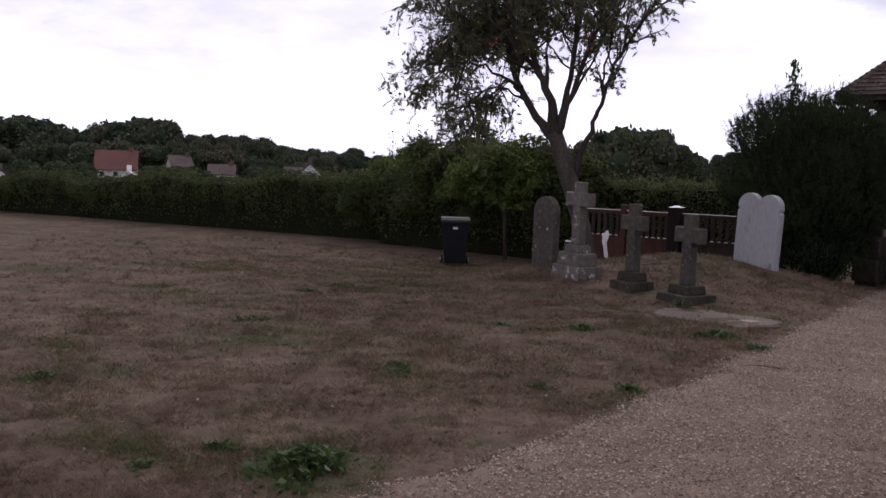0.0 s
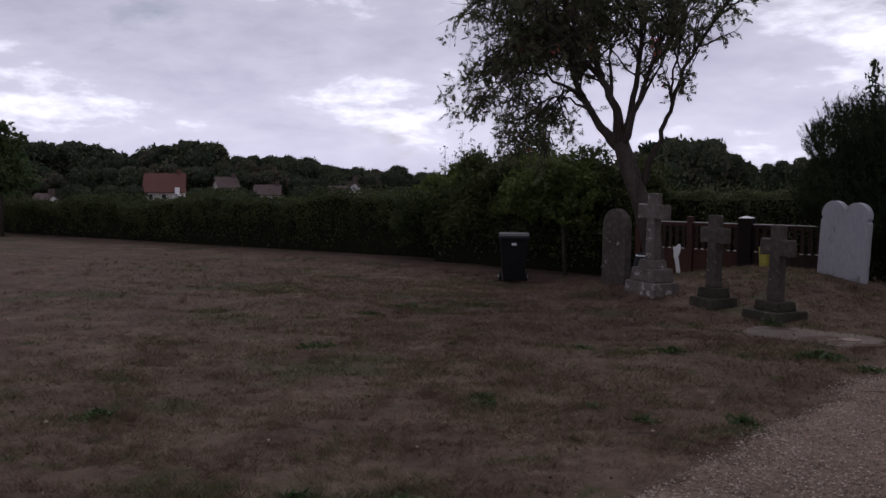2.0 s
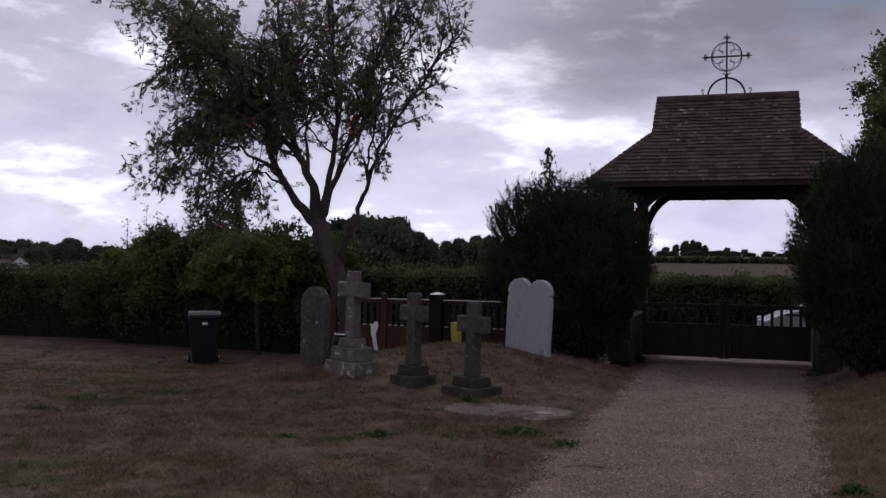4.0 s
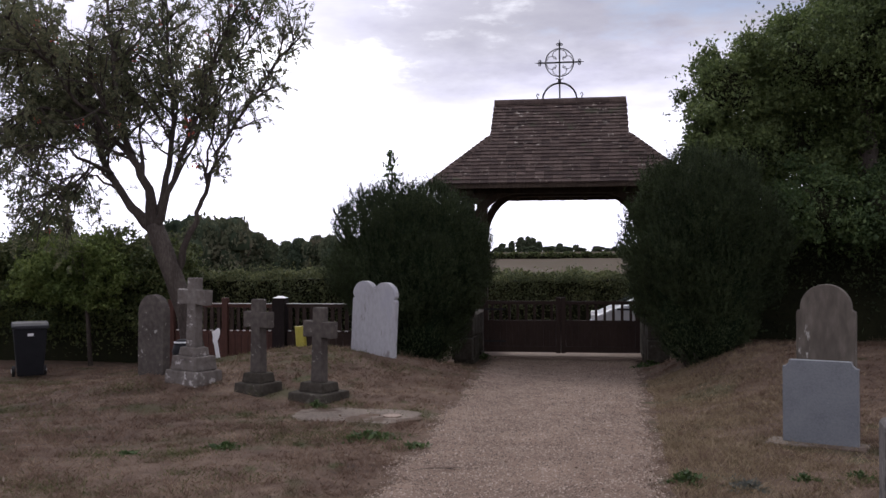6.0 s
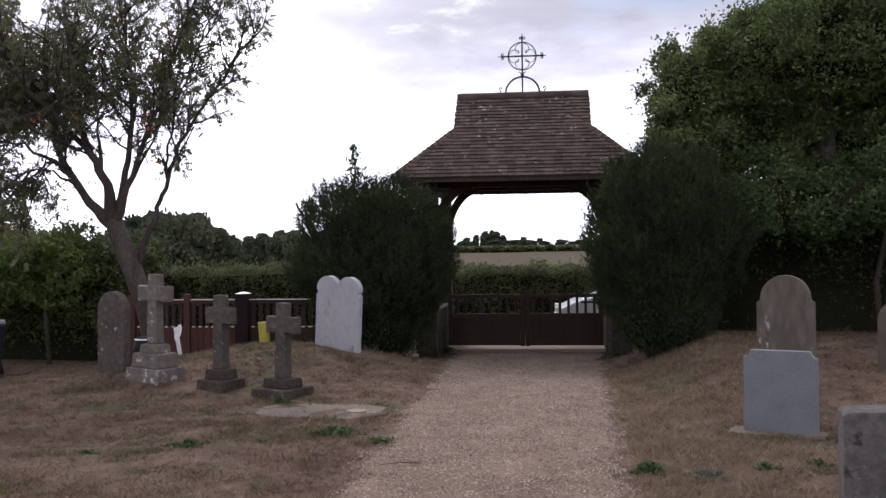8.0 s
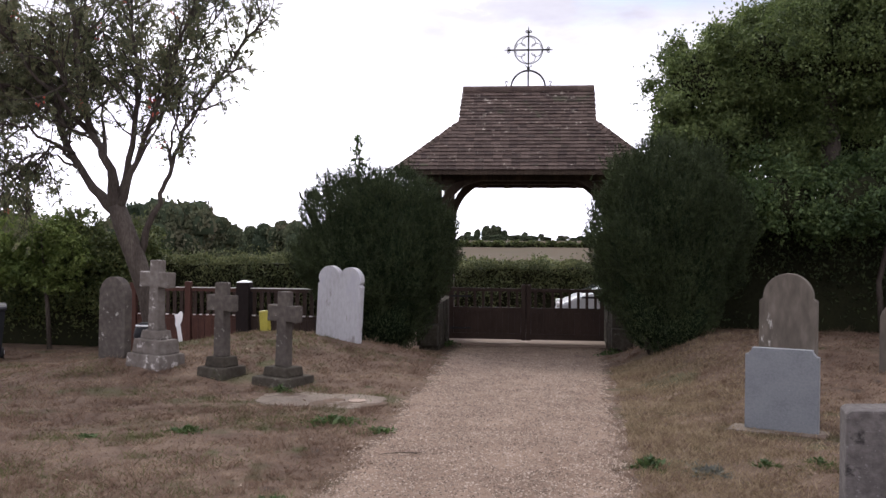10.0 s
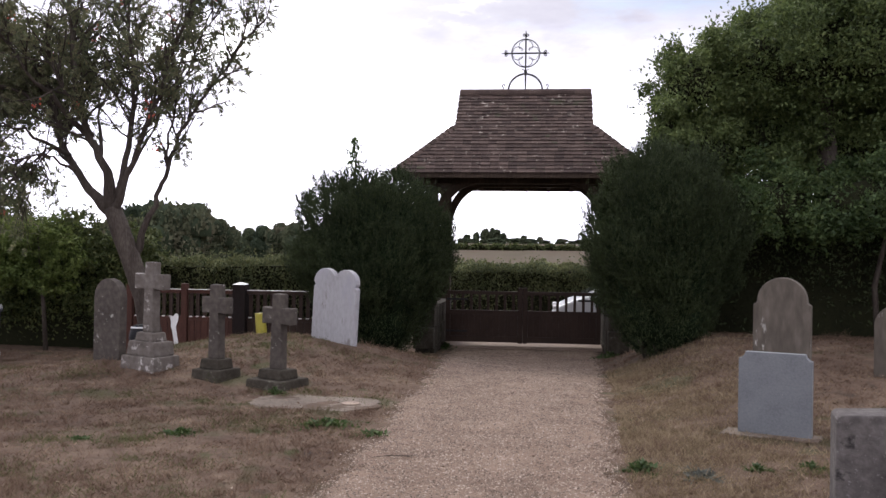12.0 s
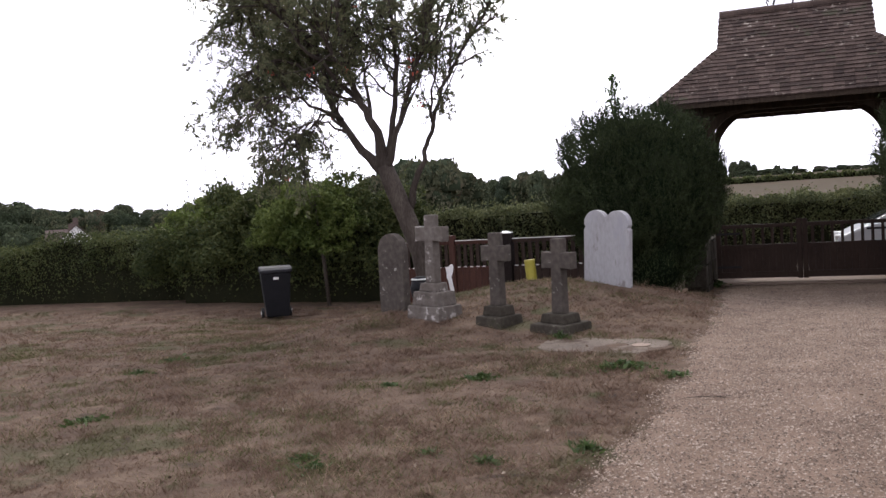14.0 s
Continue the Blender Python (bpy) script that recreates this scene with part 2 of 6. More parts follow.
M_SPECKLE = material("speckled_lichen_stone", [(0.045, 0.040, 0.038), (0.085, 0.076, 0.072), (0.14, 0.128, 0.12)], 3, 18, 0.92, 0.6, spec=0.15, spots=[((0.17, 0.165, 0.155), 30, 0.60), ((0.36, 0.35, 0.33), 13, 0.68), ((0.03, 0.027, 0.026), 6, 0.60)])
M_LICHEN = material("lichened_stone", [(0.0674, 0.0564, 0.0490), (0.1137, 0.0981, 0.0856), (0.1684, 0.1504, 0.1345)], 3, 14, 0.92, 0.7, spec=0.15,
                    spots=[((0.40, 0.37, 0.35), 6, 0.58), ((0.10, 0.082, 0.07), 6, 0.65)])
M_WHITESTONE = material("pale_marble", [(0.2517, 0.2406, 0.2458), (0.3173, 0.3116, 0.3185), (0.3610, 0.3554, 0.3632)], 3, 30, 0.7, 0.15, spec=0.3, stretch=(1, 1, 0.4),
                        spots=[((0.29, 0.285, 0.31), 1.6, 0.52), ((0.19, 0.175, 0.17), 5, 0.60)])
M_SLATE = material("blue_grey_slate", [(0.0925, 0.1008, 0.1089), (0.1295, 0.1368, 0.1452), (0.1554, 0.1620, 0.1683)], 5, 60, 0.6, 0.12, spec=0.4,
                   spots=[((0.28, 0.29, 0.31), 14, 0.68)])
M_TILE = material("clay_roof_tile", [(0.0360, 0.0260, 0.0228), (0.0621, 0.0436, 0.0369), (0.1013, 0.0730, 0.0619)], 3, 30, 0.9, 0.5, obj_random=0.14, spec=0.15,
                  spots=[((0.30, 0.265, 0.225), 7, 0.62), ((0.055, 0.055, 0.035), 1.2, 0.62)])
M_TILES = material("clay_roof_tiles", [(0.0360, 0.0260, 0.0228), (0.0621, 0.0436, 0.0369), (0.1013, 0.0730, 0.0619)], 3, 30, 0.9, 0.4, island=0.14, spec=0.15,
                   spots=[((0.30, 0.265, 0.225), 7, 0.60), ((0.055, 0.055, 0.035), 1.2, 0.60)])
M_OAK = material("dark_oak", [(0.020, 0.014, 0.010), (0.045, 0.031, 0.022), (0.075, 0.053, 0.038)], 3, 30, 0.8, 0.5, stretch=(1, 1, 0.25), spec=0.2)
M_GATE = material("brown_stained_gate", [(0.018, 0.0100, 0.0076), (0.031, 0.018, 0.0128), (0.045, 0.027, 0.019)], 3, 35, 0.7, 0.4, stretch=(1, 1, 0.25), spec=0.25)
M_DARKPOST = material("dark_stained_post", [(0.010, 0.007, 0.006), (0.020, 0.014, 0.013)], 4, 40, 0.8, 0.4, stretch=(1, 1, 0.25), spec=0.15)
# dark tone is moss on the cross steps, painted shade on the plinth
M_MOSSSHADESTONE = material("mossy_shaded_stone", [(0.020, 0.017, 0.014), (0.042, 0.036, 0.028), (0.075, 0.066, 0.052)], 3, 16, 0.95, 0.4, spec=0.1, spots=[((0.13, 0.12, 0.10), 5, 0.60), ((0.030, 0.034, 0.016), 3, 0.60)])
M_REDWOOD = material("red_brown_fence", [(0.0336, 0.0134, 0.0089), (0.0551, 0.0211, 0.0141), (0.0765, 0.0316, 0.0207)], 3, 35, 0.7, 0.4, stretch=(1, 1, 0.25), spec=0.25)
# near-white, to paint the sunlight on the fence rails
M_SUNLITRAIL = material("sunlit_rail_edge", [(0.50, 0.47, 0.44), (0.66, 0.63, 0.60)], 6, 30, 0.8, 0.2)
M_IRON = material("black_iron", [(0.015, 0.015, 0.016), (0.035, 0.033, 0.032)], 20, 80, 0.55, 0.2, metal=0.6)
M_BIN = material("black_plastic", [(0.0080, 0.0080, 0.0096), (0.0144, 0.0144, 0.0168)], 8, 60, 0.6, 0.08, spec=0.12)
M_BINLID = material("dark_grey_plastic", [(0.0165, 0.0165, 0.0198), (0.0275, 0.0275, 0.0319)], 8, 60, 0.55, 0.08, spec=0.2)
M_WHITE = material("white_paint", [(0.66, 0.65, 0.64), (0.80, 0.79, 0.78)], 6, 30, 0.6, 0.1)
M_YELLOW = material("yellow_plastic", [(0.27, 0.235, 0.03), (0.36, 0.32, 0.045)], 6, 30, 0.5, 0.05)
M_LITTER = material("dry_leaf_litter", [(0.06, 0.038, 0.024), (0.15, 0.10, 0.065), (0.27, 0.22, 0.17)], 3, 12, 0.9, 0, island=0.25)
M_WEED = material("green_weed_leaves", [(0.0281, 0.0516, 0.0130), (0.0516, 0.0860, 0.0227), (0.0797, 0.1169, 0.0365)], 3, 12, 0.6, 0, island=0.15, through_light=0.3)
M_GREYWEED = material("grey_green_leaves", [(0.0780, 0.0840, 0.0690), (0.1200, 0.1260, 0.1050)], 3, 12, 0.8, 0, island=0.12)
M_CAR = material("silver_white_car_paint", [(0.58, 0.59, 0.61), (0.66, 0.67, 0.69)], 2, 20, 0.25, 0, spec=0.6)
M_TYRE = material("black_rubber", [(0.015, 0.015, 0.015), (0.03, 0.03, 0.03)], 8, 40, 0.85, 0.2)
M_DARKGLASS = material("dark_window_glass", [(0.02, 0.025, 0.03), (0.035, 0.04, 0.045)], 2, 10, 0.08, 0, spec=0.8)
M_BRICKWALL = material("cream_render", [(0.40, 0.37, 0.33), (0.52, 0.49, 0.45)], 0.6, 5, 0.9, 0.2)
M_REDROOF = material("red_pantiles", [(0.0975, 0.0413, 0.0323), (0.1425, 0.0600, 0.0450)], 0.5, 4, 0.9, 0.3)
M_DARKROOF = material("brown_roof_tiles", [(0.07, 0.05, 0.045), (0.11, 0.08, 0.07)], 0.5, 4, 0.9, 0.3)


# ---- building helpers ----
class Shape:
    """Collects vertices and faces for one mesh."""

    def __init__(self):
        self.v, self.f = [], []

    def add(self, verts, faces):
        n = len(self.v)
        self.v.extend(tuple(p) for p in verts)
        self.f.extend(tuple(n + i for i in face) for face in faces)
        return self

    def box(self, x0, x1, y0, y1, z0, z1, taper=0.0, m=None):
        vs = [(x0, y0, z0), (x1, y0, z0), (x1, y1, z0), (x0, y1, z0),
              (x0 + taper, y0 + taper, z1), (x1 - taper, y0 + taper, z1), (x1 - taper, y1 - taper, z1), (x0 + taper, y1 - taper, z1)]
        if m:
            vs = [m @ Vector(p) for p in vs]
        return self.add(vs, [(0, 3, 2, 1), (4, 5, 6, 7), (0, 1, 5, 4), (1, 2, 6, 5), (2, 3, 7, 6), (3, 0, 4, 7)])

    def slab(self, outline, y0, y1, m=None):
        """An outline in x and z, extruded from y0 to y1."""
        n = len(outline)
        vs = [(x, y0, z) for x, z in outline] + [(x, y1, z) for x, z in outline]
        if m:
            vs = [m @ Vector(p) for p in vs]
        return self.add(vs, [tuple(range(n)), tuple(range(2 * n - 1, n - 1, -1))] + [(i, n + i, n + (i + 1) % n, (i + 1) % n) for i in range(n)])

    def tube(self, points, radii, sides=8):
        """A round bar through points with a radius at each."""
        pts = [Vector(p) for p in points]
        rings = []
        for i, p in enumerate(pts):
            d = (pts[min(i + 1, len(pts) - 1)] - pts[max(i - 1, 0)]).normalized()
            a = d.orthogonal().normalized() if i == 0 else (a - d * a.dot(d)).normalized()
            b = d.cross(a)
            r = radii[i] if isinstance(radii, (list, tuple)) else radii
            rings.append([p + r * (math.cos(2 * math.pi * k / sides) * a + math.sin(2 * math.pi * k / sides) * b) for k in range(sides)])
        vs = [q for ring in rings for q in ring]
        fs = [(i * sides + k, i * sides + (k + 1) % sides, (i + 1) * sides + (k + 1) % sides, (i + 1) * sides + k) for i in range(len(pts) - 1) for k in range(sides)]
        fs += [tuple(range(sides - 1, -1, -1)), tuple((len(pts) - 1) * sides + k for k in range(sides))]
        return self.add(vs, fs)

    def mesh(self, name, smooth=False, bevel=0.0):
        me = bpy.data.meshes.new(name)
        me.from_pydata(self.v, [], self.f)
        bm = bmesh.new()
        bm.from_mesh(me)
        bmesh.ops.recalc_face_normals(bm, faces=bm.faces)
        if bevel:
            sharp = [e for e in bm.edges if len(e.link_faces) == 2 and e.calc_face_angle(0) > 0.5]
            bmesh.ops.bevel(bm, geom=sharp, offset=bevel, segments=2, affect="EDGES", profile=0.6)
        bm.to_mesh(me)
        bm.free()
        if smooth:
            me.polygons.foreach_set("use_smooth", [True] * len(me.polygons))
        return me


def part(name, shape, mat, parent=None, label="", smooth=False, bevel=0.0):
    me = shape if isinstance(shape, bpy.types.Mesh) else shape.mesh(name, smooth, bevel)
    if not me.materials:
        me.materials.append(mat)
    ob = new(name, me)
    ob.parent = parent
    return tagged(ob, label)


def thing(name, label, category, x, y, z, turn=0.0, group="", kind="", lean=0.0):
    root = new(name)
    root.empty_display_size = 0.2
    root.matrix_world = pose(x, y, z, 0, lean, turn)
    return tagged(root, label, category, group, kind)


def quads_mesh(name, verts, per=4):
    """A mesh of loose quads (or triangles) from an array of corner points."""
    n = len(verts) // per
    me = bpy.data.meshes.new(name)
    me.vertices.add(n * per)
    me.vertices.foreach_set("co", np.asarray(verts, np.float32).ravel())
    me.loops.add(n * per)
    me.loops.foreach_set("vertex_index", np.arange(n * per, dtype=np.int32))
    me.polygons.add(n)
    me.polygons.foreach_set("loop_start", np.arange(0, n * per, per, dtype=np.int32))
    me.update(calc_edges=True)
    return me


def leaves(rng, centres, along, length, width):
    """Rhombic leaves at centres (n, 3), lying roughly along the given directions."""
    n = len(centres)
    along = along / (np.linalg.norm(along, axis=1, keepdims=True) + 1e-9)
    side = np.cross(along, rng.normal(size=(n, 3)))
    side /= np.linalg.norm(side, axis=1, keepdims=True) + 1e-9
    ln = length * rng.uniform(0.6, 1.35, (n, 1))
    wd = width * rng.uniform(0.6, 1.3, (n, 1))
    nrm = np.cross(along, side)
    a = centres - along * ln / 2
    c = centres + along * ln / 2
    b = centres + side * wd / 2 + nrm * wd * 0.15
    d = centres - side * wd / 2 + nrm * wd * 0.15
    return np.stack([a, b, c, d], 1).reshape(-1, 3)


def smooth01(v):
    v = np.clip(v, 0.0, 1.0)
    return v * v * (3 - 2 * v)


def ground(x, y):
    """The height of the ground."""
    x, y = np.asarray(x, float), np.asarray(y, float)
    west = smooth01((-x - 5.0) / 5.5)
    z = 0.05 - 0.55 * west * smooth01((y - 6.0) / 10.0) - 0.40 * (1 - west) * smooth01((y - 6.5) / 12.0)
    z = z + 0.54 * np.exp(-(((x + 4.9) / 2.2) ** 2 + ((y - 13.1) / 2.3) ** 2))
    z = z + 0.17 * np.exp(-(((x + 6.7) / 1.3) ** 2 + ((y - 11.3) / 1.3) ** 2))
    z = z + 0.62 * smooth01((x + 0.2) / 1.9) * smooth01((y - 8.0) / 6.0) * (1 - smooth01((y - 15.5) / 2.5))
    z = z + 0.012 * np.sin(1.7 * x + 0.6 * y) * np.sin(1.3 * y - 0.4 * x) * smooth01((np.abs(x + 1.4) - 1.0) / 1.0)
    far = np.hypot(x, y)
    z = z - 4.2 * smooth01((far - 50) / 130) * smooth01((-x - 0.35 * y) / 60)
    z = z + 4.6 * smooth01((far - 170) / 380)
    return z


def gz(x, y):
    return float(ground(x, y))


# ---- ground: one sheet to the horizon ----
def spread(lo, hi, step, reach):
    mid = list(np.arange(lo, hi + 1e-6, step))
    out, s = [], step
    v = hi
    while v < reach:
        s *= 1.25
        v += s
        out.append(v)
    low, s = [], step
    v = lo
    while v > -reach:
        s *= 1.25
        v -= s
        low.append(v)
    return np.array(low[::-1] + mid + out)


gx, gy = spread(-15.0, 7.0, 0.25, 2500), spread(-6.0, 20.0, 0.25, 2500)
GX, GY = np.meshgrid(gx, gy)
GZ = ground(GX, GY)
rng = np.random.default_rng(3)
close = (np.abs(GX + 4) < 12) & (np.abs(GY - 7) < 14)
GZ = GZ + np.where(close, rng.normal(0, 0.008, GZ.shape), 0)
nx, ny = len(gx), len(gy)
me = bpy.data.meshes.new("ground")
idx = np.arange(nx * ny).reshape(ny, nx)
me.from_pydata(np.stack([GX, GY, GZ], -1).reshape(-1, 3).tolist(), [],
               np.stack([idx[:-1, :-1], idx[:-1, 1:], idx[1:, 1:], idx[1:, :-1]], -1).reshape(-1, 4).tolist())
me.polygons.foreach_set("use_smooth", [True] * len(me.polygons))
me.materials.append(M_GROUND)
me.materials.append(M_FIELD)
cx, cy = (gx[:-1] + gx[1:]) / 2, (gy[:-1] + gy[1:]) / 2
CX, CY = np.meshgrid(cx, cy)
me.polygons.foreach_set("material_index", ((CY > 25) | (CX < -45) | (CX > 40) | (CY < -40)).astype(np.int32).ravel())
tagged(new("ground", me), "dry brown churchyard turf running out to fields", "ground", kind="structure")


# ---- gravel path ----
def path_left(y):
    return -2.46 + 0.12 * float(smooth01((9 - y) / 3) * smooth01((y - 2.0) / 2)) + 0.02 * math.sin(1.1 * y) + 0.015 * math.sin(4.3 * y + 1) - 0.055 * max(0.0, 8 - y) - 0.03 * max(0.0, 4.0 - y) ** 1.5 - 0.35 * float(smooth01((y - 12) / 5)) + 0.06 * noise.noise((0.0, y * 1.4, 3.0)) + 0.05 * noise.noise((4.0, y * 4.0, 1.0))


def path_right(y):
    return -0.42 + 0.045 * max(0.0, y - 5) + 0.06 * noise.noise((9.0, y * 1.4, 3.0)) + 0.05 * noise.noise((7.0, y * 4.0, 1.0))


sh = Shape()
rows = np.arange(-6.0, 19.6, 0.1)
cols = np.linspace(0, 1, 36)
vs = []
for y in rows:
    a, b = path_left(y) - 0.12, path_right(y) + 0.12
    for c in cols:
        x = a + (b - a) * c
        edge = min(c, 1 - c) * (b - a)
        lift = -0.03 + 0.055 * float(smooth01(edge / 0.34)) + 0.022 * noise.noise((x * 5, y * 5, 0)) * float(smooth01((0.6 - edge) / 0.3)) - 0.012 * math.exp(-((c - 0.3) / 0.08) ** 2) - 0.012 * math.exp(-((c - 0.72) / 0.08) ** 2)
        vs.append((x, y, gz(x, y) + lift + random.uniform(-0.004, 0.004)))
k = len(cols)
sh.add(vs, [(i * k + j, i * k + j + 1, (i + 1) * k + j + 1, (i + 1) * k + j) for i in range(len(rows) - 1) for j in range(k - 1)])
tagged(part("path", sh, M_GRAVEL, smooth=True), "pale gravel path leading to the gate", "path", kind="structure")

# loose stones of the gravel
n = 165000
yy = np.where(rng.random(n) < 0.80, -1.0 + 19.0 * rng.random(n) ** 1.5, -4.5 + 4.0 * rng.random(n) ** 0.7)
lo, hi = np.array([path_left(y) for y in yy]) - 0.05, np.array([path_right(y) for y in yy]) + 0.05
xx = lo + (hi - lo) * rng.random(n) + 0.04 * rng.normal(size=n)
edge = np.minimum(xx - lo + 0.07, hi - xx + 0.07)
zz = ground(xx, yy) + np.maximum(0.0, -0.03 + 0.055 * smooth01(edge / 0.28))
size = 0.0038 + 0.0074 * rng.random(n) ** 2.5
octa = np.array([(1, 0, 0), (0, 1, 0), (-1, 0, 0), (0, -1, 0), (0, 0, 0.8), (0, 0, -0.6)], float)
turn = rng.uniform(0, math.pi, n)
stretch_ = rng.uniform(0.6, 1.3, (n, 1, 1))
base = np.repeat(octa[None], n, 0) * size[:, None, None]
base[:, :, :1] *= stretch_
co, si = np.cos(turn)[:, None], np.sin(turn)[:, None]
px, py = base[:, :, 0] * co - base[:, :, 1] * si, base[:, :, 0] * si + base[:, :, 1] * co
V = np.stack([px + xx[:, None], py + yy[:, None], base[:, :, 2] + zz[:, None] + 0.002], -1)
# stones share corners within a stone, so that each is one island
me = bpy.data.meshes.new("gravel")
faces = (np.array([[0, 1, 4], [1, 2, 4], [2, 3, 4], [3, 0, 4]])[None] + 6 * np.arange(n)[:, None, None]).reshape(-1, 3)
me.vertices.add(6 * n)
me.vertices.foreach_set("co", V.astype(np.float32).ravel())
me.loops.add(len(faces) * 3)
me.loops.foreach_set("vertex_index", faces.astype(np.int32).ravel())
me.polygons.add(len(faces))
me.polygons.foreach_set("loop_start", np.arange(0, len(faces) * 3, 3, dtype=np.int32))
me.update(calc_edges=True)
me.materials.append(M_PEBBLE)
tagged(new("gravel", me), "loose buff and brown gravel stones on the path", "gravel", kind="stuff")

# road outside the gate
sh = Shape()
xs = np.linspace(-60, 45, 60)
vs = []
for x in xs:
    for y in (19.7, 20.5, 21.5, 22.3):
        vs.append((x, y, gz(x, y) + 0.02))
sh.add(vs, [(i * 4 + j, (i + 1) * 4 + j, (i + 1) * 4 + j + 1, i * 4 + j + 1) for i in range(len(xs) - 1) for j in range(3)])
tagged(part("road", sh, M_ROAD, smooth=True), "pale lane outside the churchyard gate", "road", kind="structure")


# ---- lychgate ----
GX0, GY0 = -1.38, 18.4                       # middle of the ridge, in plan
RIDGE_Z, KINK_Z, EAVE_Z = 4.84, 4.05, 3.09
HALF_RIDGE, HALF_EAVE, KINK_Y, EAVE_Y = 1.325, 2.35, 0.92, 2.0
GATE_Z = -0.30


def lychgate():
    root = thing("lychgate", "oak-framed lychgate with a steep brown clay-tiled roof", "lychgate", GX0, GY0, 0, kind="")
    # stone plinth walls and posts
    for s in (-1, 1):
        for k in range(3):
            z0, z1 = -0.6 + 0.4 * k, -0.6 + 0.4 * (k + 1)
            for j in range(7):
                y0 = -1.55 + 0.44 * j - (0.2 if k % 2 else 0)
                sh = Shape().box(s * 1.80 - 0.19 + random.uniform(-0.015, 0.015), s * 1.80 + 0.19 + random.uniform(-0.015, 0.015), y0, y0 + 0.43, z0, z1 - 0.012)
                # dark material puts the shade beside the gate into the stone's colour
                part("plinth_stone", sh, M_MOSSSHADESTONE, root, "rough grey plinth stone" if k + j == 0 else "", bevel=0.015)
        for y in (-1.25, 1.25):
            sh = Shape().box(s * 1.72 - 0.11, s * 1.72 + 0.11, y - 0.11, y + 0.11, 0.55, 2.86)
            part("post", sh, M_OAK, root, bevel=0.012)
        sh = Shape().box(s * 1.72 - 0.12, s * 1.72 + 0.12, -1.75, 1.75, 2.86, 3.08)
        part("wall_plate", sh, M_OAK, root, bevel=0.01)
    for y, low, wide in ((-1.25, 2.92, 0.0), (1.25, 3.02, 0.06)):
        sh = Shape().box(-1.60, 1.60, y - 0.10, y + 0.10, low, 3.10)
        part("tie_beam", sh, M_OAK, root, bevel=0.012)
        for s in (-1, 1):
            inner, outer = [], []
            for k in range(13):
                a = k / 12 * math.pi / 2
                inner.append((s * (1.60 - (0.80 - wide) * (1 - math.cos(a))), low - 0.95 + 0.95 * math.sin(a)))
                outer.append((s * (1.66 - (0.70 - wide) * (1 - math.cos(a)) + 0.09 * math.sin(2 * a) * 0.6), min(low + 0.02, low - 0.90 + 0.92 * math.sin(a) + 0.09 * math.sin(2 * a) * 0.6)))
            sh = Shape().slab(inner + outer[::-1], y - 0.05, y + 0.05)
            part("arch_brace", sh, M_OAK, root, "curved oak arch brace")
    # rafters
    for k in range(9):
        x = -2.0 + 0.5 * k
        for s in (-1, 1):
            top = (0.08, RIDGE_Z - 0.16) if abs(x) < 1.4 else (KINK_Y + 0.7, KINK_Z - 0.75)
            sh = Shape()
            sh.add([(x - 0.04, s * top[0], top[1]), (x + 0.04, s * top[0], top[1]), (x + 0.04, s * 1.93, EAVE_Z - 0.03), (x - 0.04, s * 1.93, EAVE_Z - 0.03),
                    (x - 0.04, s * top[0], top[1] - 0.1), (x + 0.04, s * top[0], top[1] - 0.1), (x + 0.04, s * 1.93, EAVE_Z - 0.12), (x - 0.04, s * 1.93, EAVE_Z - 0.12)],
                   [(0, 1, 2, 3), (7, 6, 5, 4), (0, 4, 5, 1), (2, 6, 7, 3), (0, 3, 7, 4), (1, 5, 6, 2)])
            part("rafter", sh, M_OAK, root)
    # roof boards under the tiles
    deck = Shape()
    for d in (0.03, 0.07):
        R, K = (HALF_RIDGE, 0, RIDGE_Z - d), (HALF_RIDGE, KINK_Y, KINK_Z - d)
        C = (HALF_EAVE, EAVE_Y, EAVE_Z - d)
        for s in (-1, 1):
            deck.add([(-R[0], 0, R[2]), (R[0], 0, R[2]), (K[0], s * K[1], K[2]), (C[0], s * C[1], C[2]), (-C[0], s * C[1], C[2]), (-K[0], s * K[1], K[2])], [(0, 1, 2, 3, 4, 5)])
            deck.add([(s * K[0], -K[1], K[2]), (s * K[0], K[1], K[2]), (s * C[0], C[1], C[2]), (s * C[0], -C[1], C[2])], [(0, 1, 2, 3)])
            deck.add([(s * (K[0] - 0.04), -K[1], K[2]), (s * (K[0] - 0.04), K[1], K[2]), (s * (R[0] - 0.04), 0, R[2])], [(0, 1, 2)])
    part("roof_boards", deck, M_OAK, root)
    for s in (-1, 1):
        sh = Shape().box(-HALF_EAVE + 0.03, HALF_EAVE - 0.03, s * EAVE_Y - 0.06, s * EAVE_Y - 0.02, EAVE_Z - 0.11, EAVE_Z - 0.02)
        part("eaves_board", sh, M_OAK, root)
    return root


def slope_frame(side):
    """Origin at the top of a roof slope and its axes: along, down, out. side: front, back, left or right."""
    if side in ("front", "back"):
        s = -1 if side == "front" else 1
        down = Vector((0, s * EAVE_Y, EAVE_Z - RIDGE_Z))
        top = Vector((0, 0, RIDGE_Z))
    else:
        s = -1 if side == "left" else 1
        down = Vector((s * (HALF_EAVE - HALF_RIDGE), 0, EAVE_Z - KINK_Z))
        top = Vector((s * HALF_RIDGE, 0, KINK_Z))
    run = down.length
    down = down / run
    along = Vector((1, 0, 0)) if side in ("front", "back") else Vector((0, 1, 0))
    out = along.cross(down)
    if out.z < 0:
        out = -out
    return top, along, down, out, run


